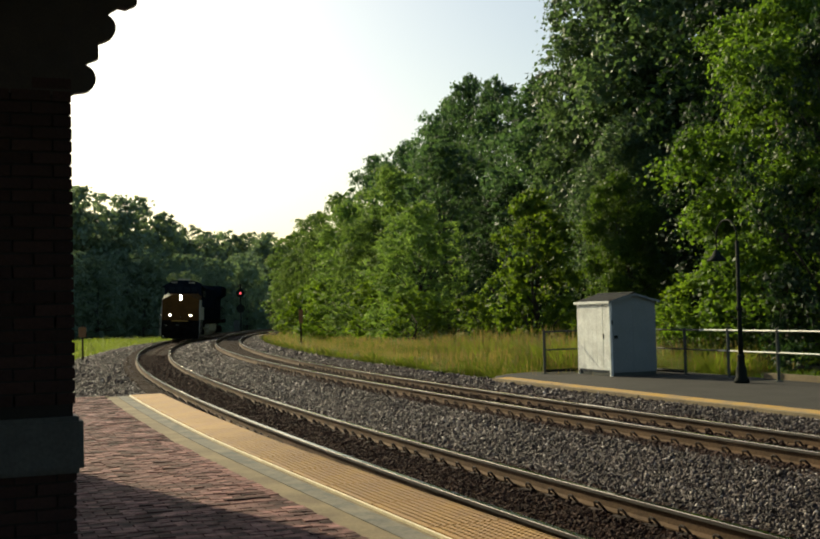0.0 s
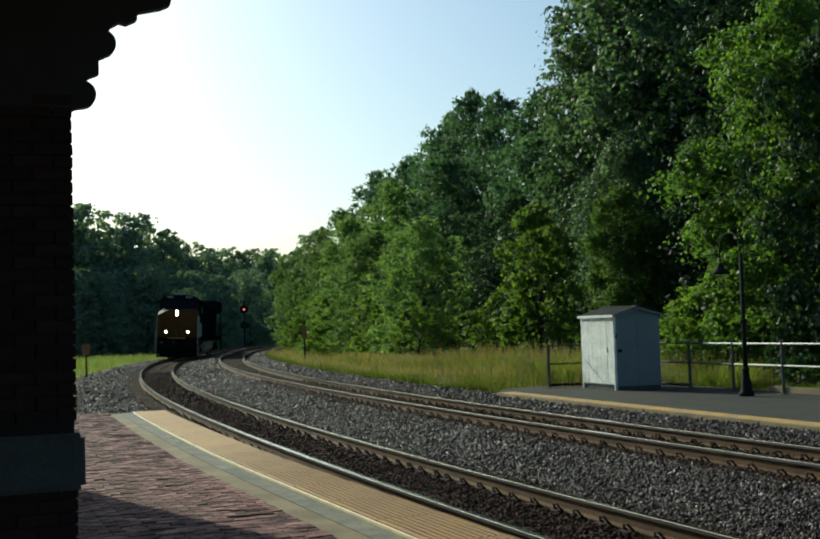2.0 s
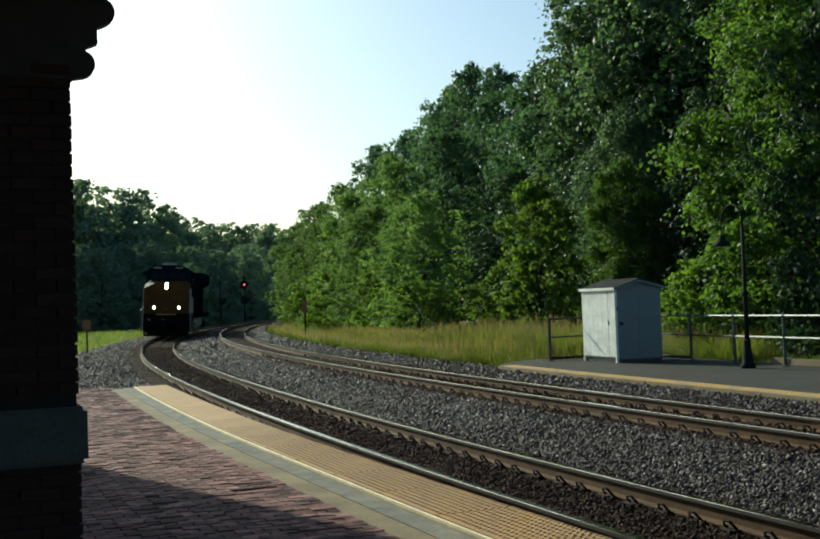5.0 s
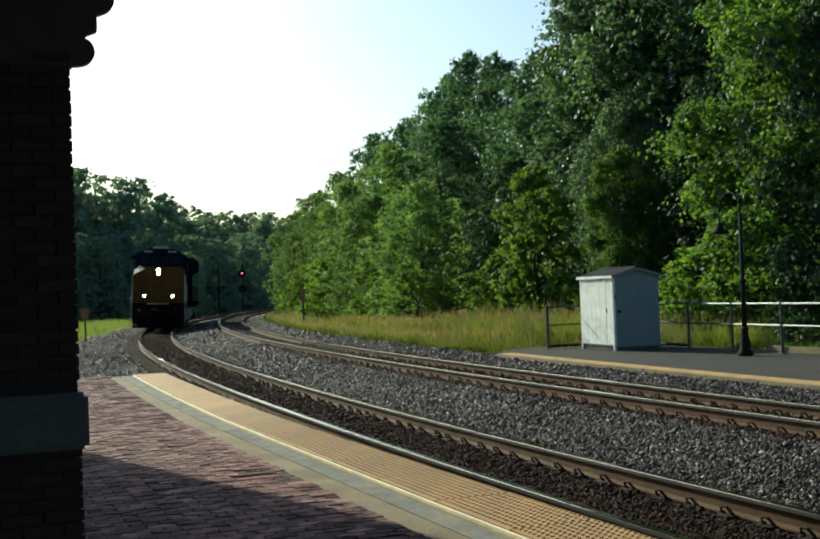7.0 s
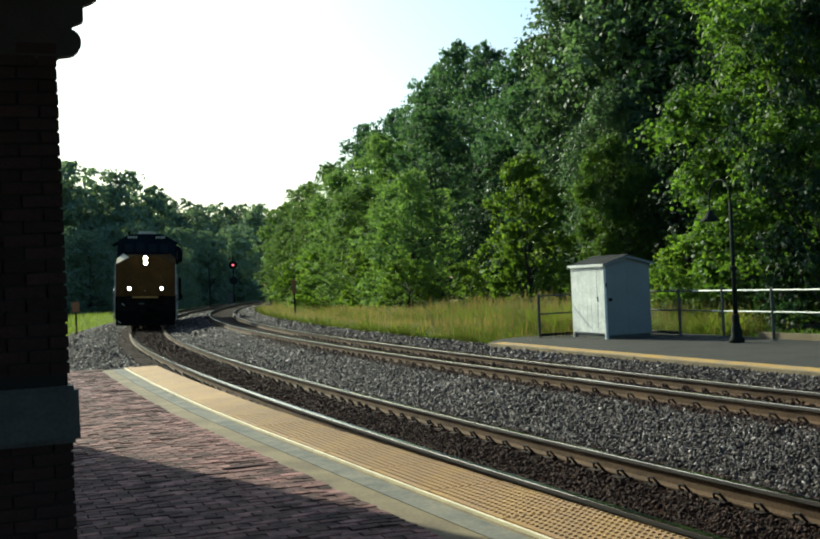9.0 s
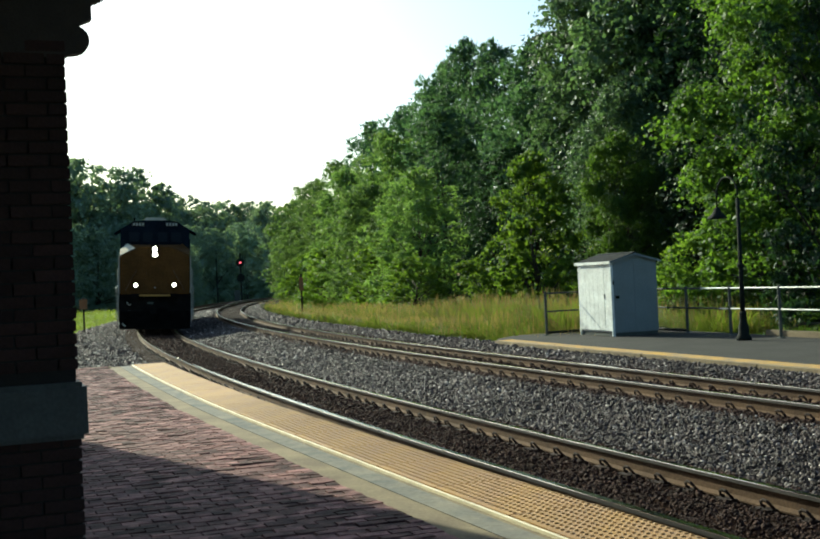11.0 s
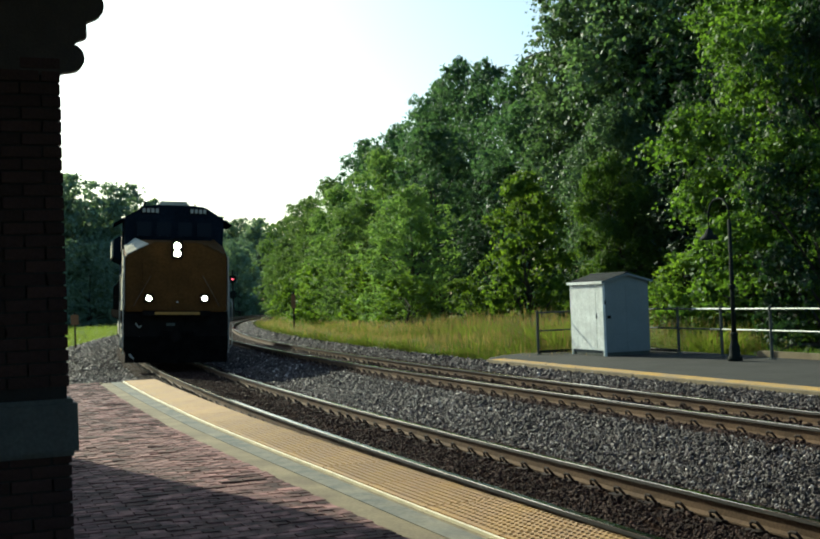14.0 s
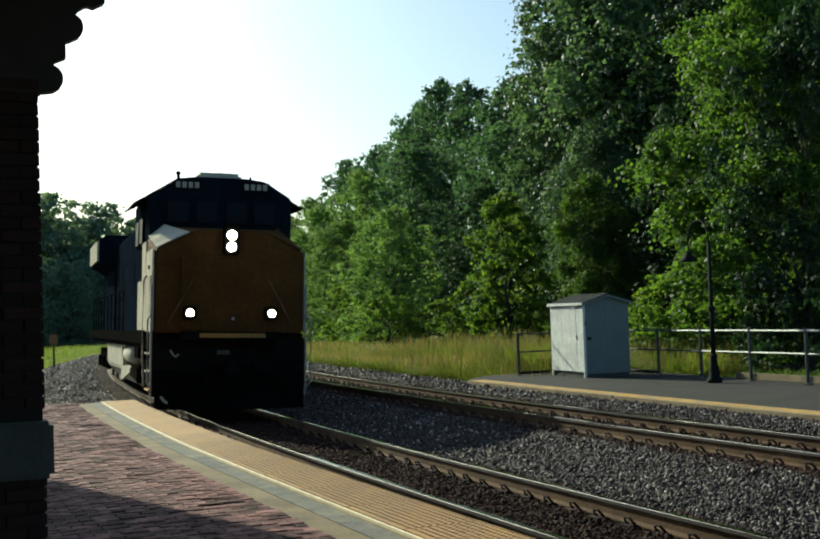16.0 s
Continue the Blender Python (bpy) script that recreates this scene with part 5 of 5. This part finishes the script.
def make_ties(track, o, z, cant, s_first, count, far_count):
    tie = bpy.data.meshes.new("tie")
    bm = boxes((-0.115, 0.115, -1.3, 1.3, -0.18, 0.0), bevel=0.012)
    bm.to_mesh(tie)
    bm.free()
    tie.materials.append(M_TIE)
    clip = bpy.data.meshes.new("clip")
    bm = clip_mesh()
    bm.to_mesh(clip)
    bm.free()
    clip.materials.append(M_CLIP)
    plate = bpy.data.meshes.new("tie_plate")
    bm = boxes((-0.09, 0.09, -0.19, 0.19, 0.0, 0.016))
    bm.to_mesh(plate)
    bm.free()
    plate.materials.append(M_CLIP)
    tilt = math.degrees(math.atan(cant / HALF))
    rnd = random.Random(int(abs(o) * 10) + 3)
    far_v, far_f = [], []
    for k in range(count + far_count):
        s = s_first + 0.495 * k
        m = plan_pose(s, o, z - 0.176) @ pose(0, rnd.uniform(-0.03, 0.03), 0, tilt, 0, rnd.uniform(-0.8, 0.8))
        if k < count:
            part("tie", tie, None, track, m=m)
            for side in (1, -1):
                if k < 72:
                    part("tie_plate", plate, None, track, m=m @ pose(0, side * HALF, 0.002))
                    for d in (1, -1):
                        part("rail_clip", clip, None, track, m=m @ pose(rnd.uniform(-0.02, 0.02), side * HALF + d * 0.095, 0.012, 0, 0, 0 if d > 0 else 180))
        else:
            b = len(far_v)
            for x, y, zz in ((-0.115, -1.3, 0), (0.115, -1.3, 0), (0.115, 1.3, 0), (-0.115, 1.3, 0), (-0.115, -1.3, -0.1), (0.115, -1.3, -0.1), (0.115, 1.3, -0.1), (-0.115, 1.3, -0.1)):
                far_v.append(m @ Vector((x, y, zz)))
            far_f += [(b, b + 1, b + 2, b + 3), (b + 4, b + 5, b + 1, b), (b + 5, b + 6, b + 2, b + 1), (b + 6, b + 7, b + 3, b + 2), (b + 7, b + 4, b, b + 3)]
    ob = part("far_ties", mesh_of("far_ties", far_v, far_f, M_TIE), None, track, "row of ties")
    tagged(ob, kind="stuff")


make_ties(track_near, 0.0, 0.0, CANT1, 4.0, 110, 140)
make_ties(track_far, -GAP, RISE2, CANT2, 6.0, 110, 140)


def tactile_panel_mesh(dome=0.008):
    me = bmesh.new()
    bmesh.ops.create_cube(me, size=1, matrix=Matrix.Translation((0.6, 0.3125, -0.012)) @ Matrix.Diagonal((1.193, 0.625, 0.024, 1)))
    for i in range(20):
        for k in range(10):
            cx, cy = 0.03 + 0.06 * i, 0.025 + 0.0605 * k
            lo = [me.verts.new((cx + 0.019 * math.cos(a), cy + 0.019 * math.sin(a), 0.0)) for a in np.linspace(0, 2 * math.pi, 7)[:-1]]
            hi = [me.verts.new((cx + 0.011 * math.cos(a), cy + 0.011 * math.sin(a), dome)) for a in np.linspace(0, 2 * math.pi, 7)[:-1]]
            me.faces.new(hi)
            for j in range(6):
                me.faces.new((lo[j], lo[(j + 1) % 6], hi[(j + 1) % 6], hi[j]))
    out = bpy.data.meshes.new("tactile_panel")
    bmesh.ops.recalc_face_normals(me, faces=me.faces)
    me.to_mesh(out)
    me.free()
    out.materials.append(M_TACTILE)
    return out


panels = [tactile_panel_mesh(z) for z in (0.002, 0.003, 0.0045, 0.006, 0.008)]
for k in range(31):
    part("tactile_panel", panels[max(0, min(4, k - 6))], None, platform_near, m=plan_pose(PEND - 1.2 * (k + 1) - 0.02, 1.462 + edge_shift(PEND - 1.2 * (k + 0.5)), PLAT + 0.006) @ pose(0, 0, 0, 0, 0, 0))


def make_bricks():
    """Courses of paving bricks across the platform: a stretch of single bricks, the rest joined."""
    g = random.Random(31)
    one = bpy.data.meshes.new("brick")
    bm = boxes((-0.0495, 0.0495, -0.1, 0.1, -0.05, 0.0), bevel=0.004)
    bm.to_mesh(one)
    bm.free()
    one.materials.append(M_BRICKPAVE)
    verts, faces = [], []
    single = 0
    course = 0
    s = 5.0
    while s < PEND - 0.2:
        shift = 0.1 if course % 2 else 0.0
        wave = 0.012 * math.sin(course * 0.37)
        o = 2.525 + shift + edge_shift(s)
        while o < 8.4:
            m = plan_pose(s, o + 0.1, PLAT + 0.006 + g.uniform(-0.006, 0.006) + wave * 0.3) @ pose(0, 0, 0, g.uniform(-2.0, 2.0), g.uniform(-3.6, 3.6), g.uniform(-1.2, 1.2))
            if 10.0 < s < 14.0 and 2.6 + edge_shift(s) < o < 4.1 and single < 300:
                part("brick", one, None, platform_near, m=m)
                single += 1
            else:
                b = len(verts)
                y0 = 0.003 if o < 2.6 + edge_shift(s) else -0.1
                for z, e in ((0.0, 0.004), (-0.012, 0.0)):
                    for x, y in ((-0.0495 + e, y0 + e), (0.0495 - e, y0 + e), (0.0495 - e, 0.1 - e), (-0.0495 + e, 0.1 - e)):
                        verts.append(m @ Vector((x, y, z)))
                faces.append((b, b + 1, b + 2, b + 3))
                faces += [(b + 4 + i, b + 4 + (i + 1) % 4, b + (i + 1) % 4, b + i) for i in range(4)]
            o += 0.2035
        s += 0.1025
        course += 1
    ob = part("brick_paving", mesh_of("brick_paving", verts, faces, M_BRICKREST), None, platform_near, "worn red brick paving")
    tagged(ob, kind="stuff")


make_bricks()

# ---------------------------------------------------------------- what moves


def front_at(t):
    """Metres along the near track of the locomotive's headlight at t seconds."""
    u = t / 16.0
    return 91.85 - 43.36 * u - 29.79 * u * u + 3.11 * u ** 3


def loco_pose(t):
    s = front_at(t) - 0.36
    a, b = plan(s + 3.9, 0), plan(s + 18.2, 0)
    ahead = (a - b).normalized()
    side = Vector((-ahead.y, ahead.x, 0)) - Vector((0, 0, CANT1 / HALF))
    side.normalize()
    up = ahead.cross(side)
    m = Matrix((ahead, side, up)).transposed().to_4x4()
    m.translation = a + ahead * 3.9
    return m


def motions():
    walk(loco, [(0.5 * k, loco_pose(0.5 * k)) for k in range(33)])
    for wheel, x in loco_wheels:
        rows = []
        for k in range(161):
            turn = (front_at(0.0) - front_at(0.1 * k)) / 0.533
            rows.append((0.1 * k, Matrix.Translation((x, 0, 0.535)) @ Matrix.Rotation(turn, 4, "Y")))
        walk(wheel, rows)


motions()
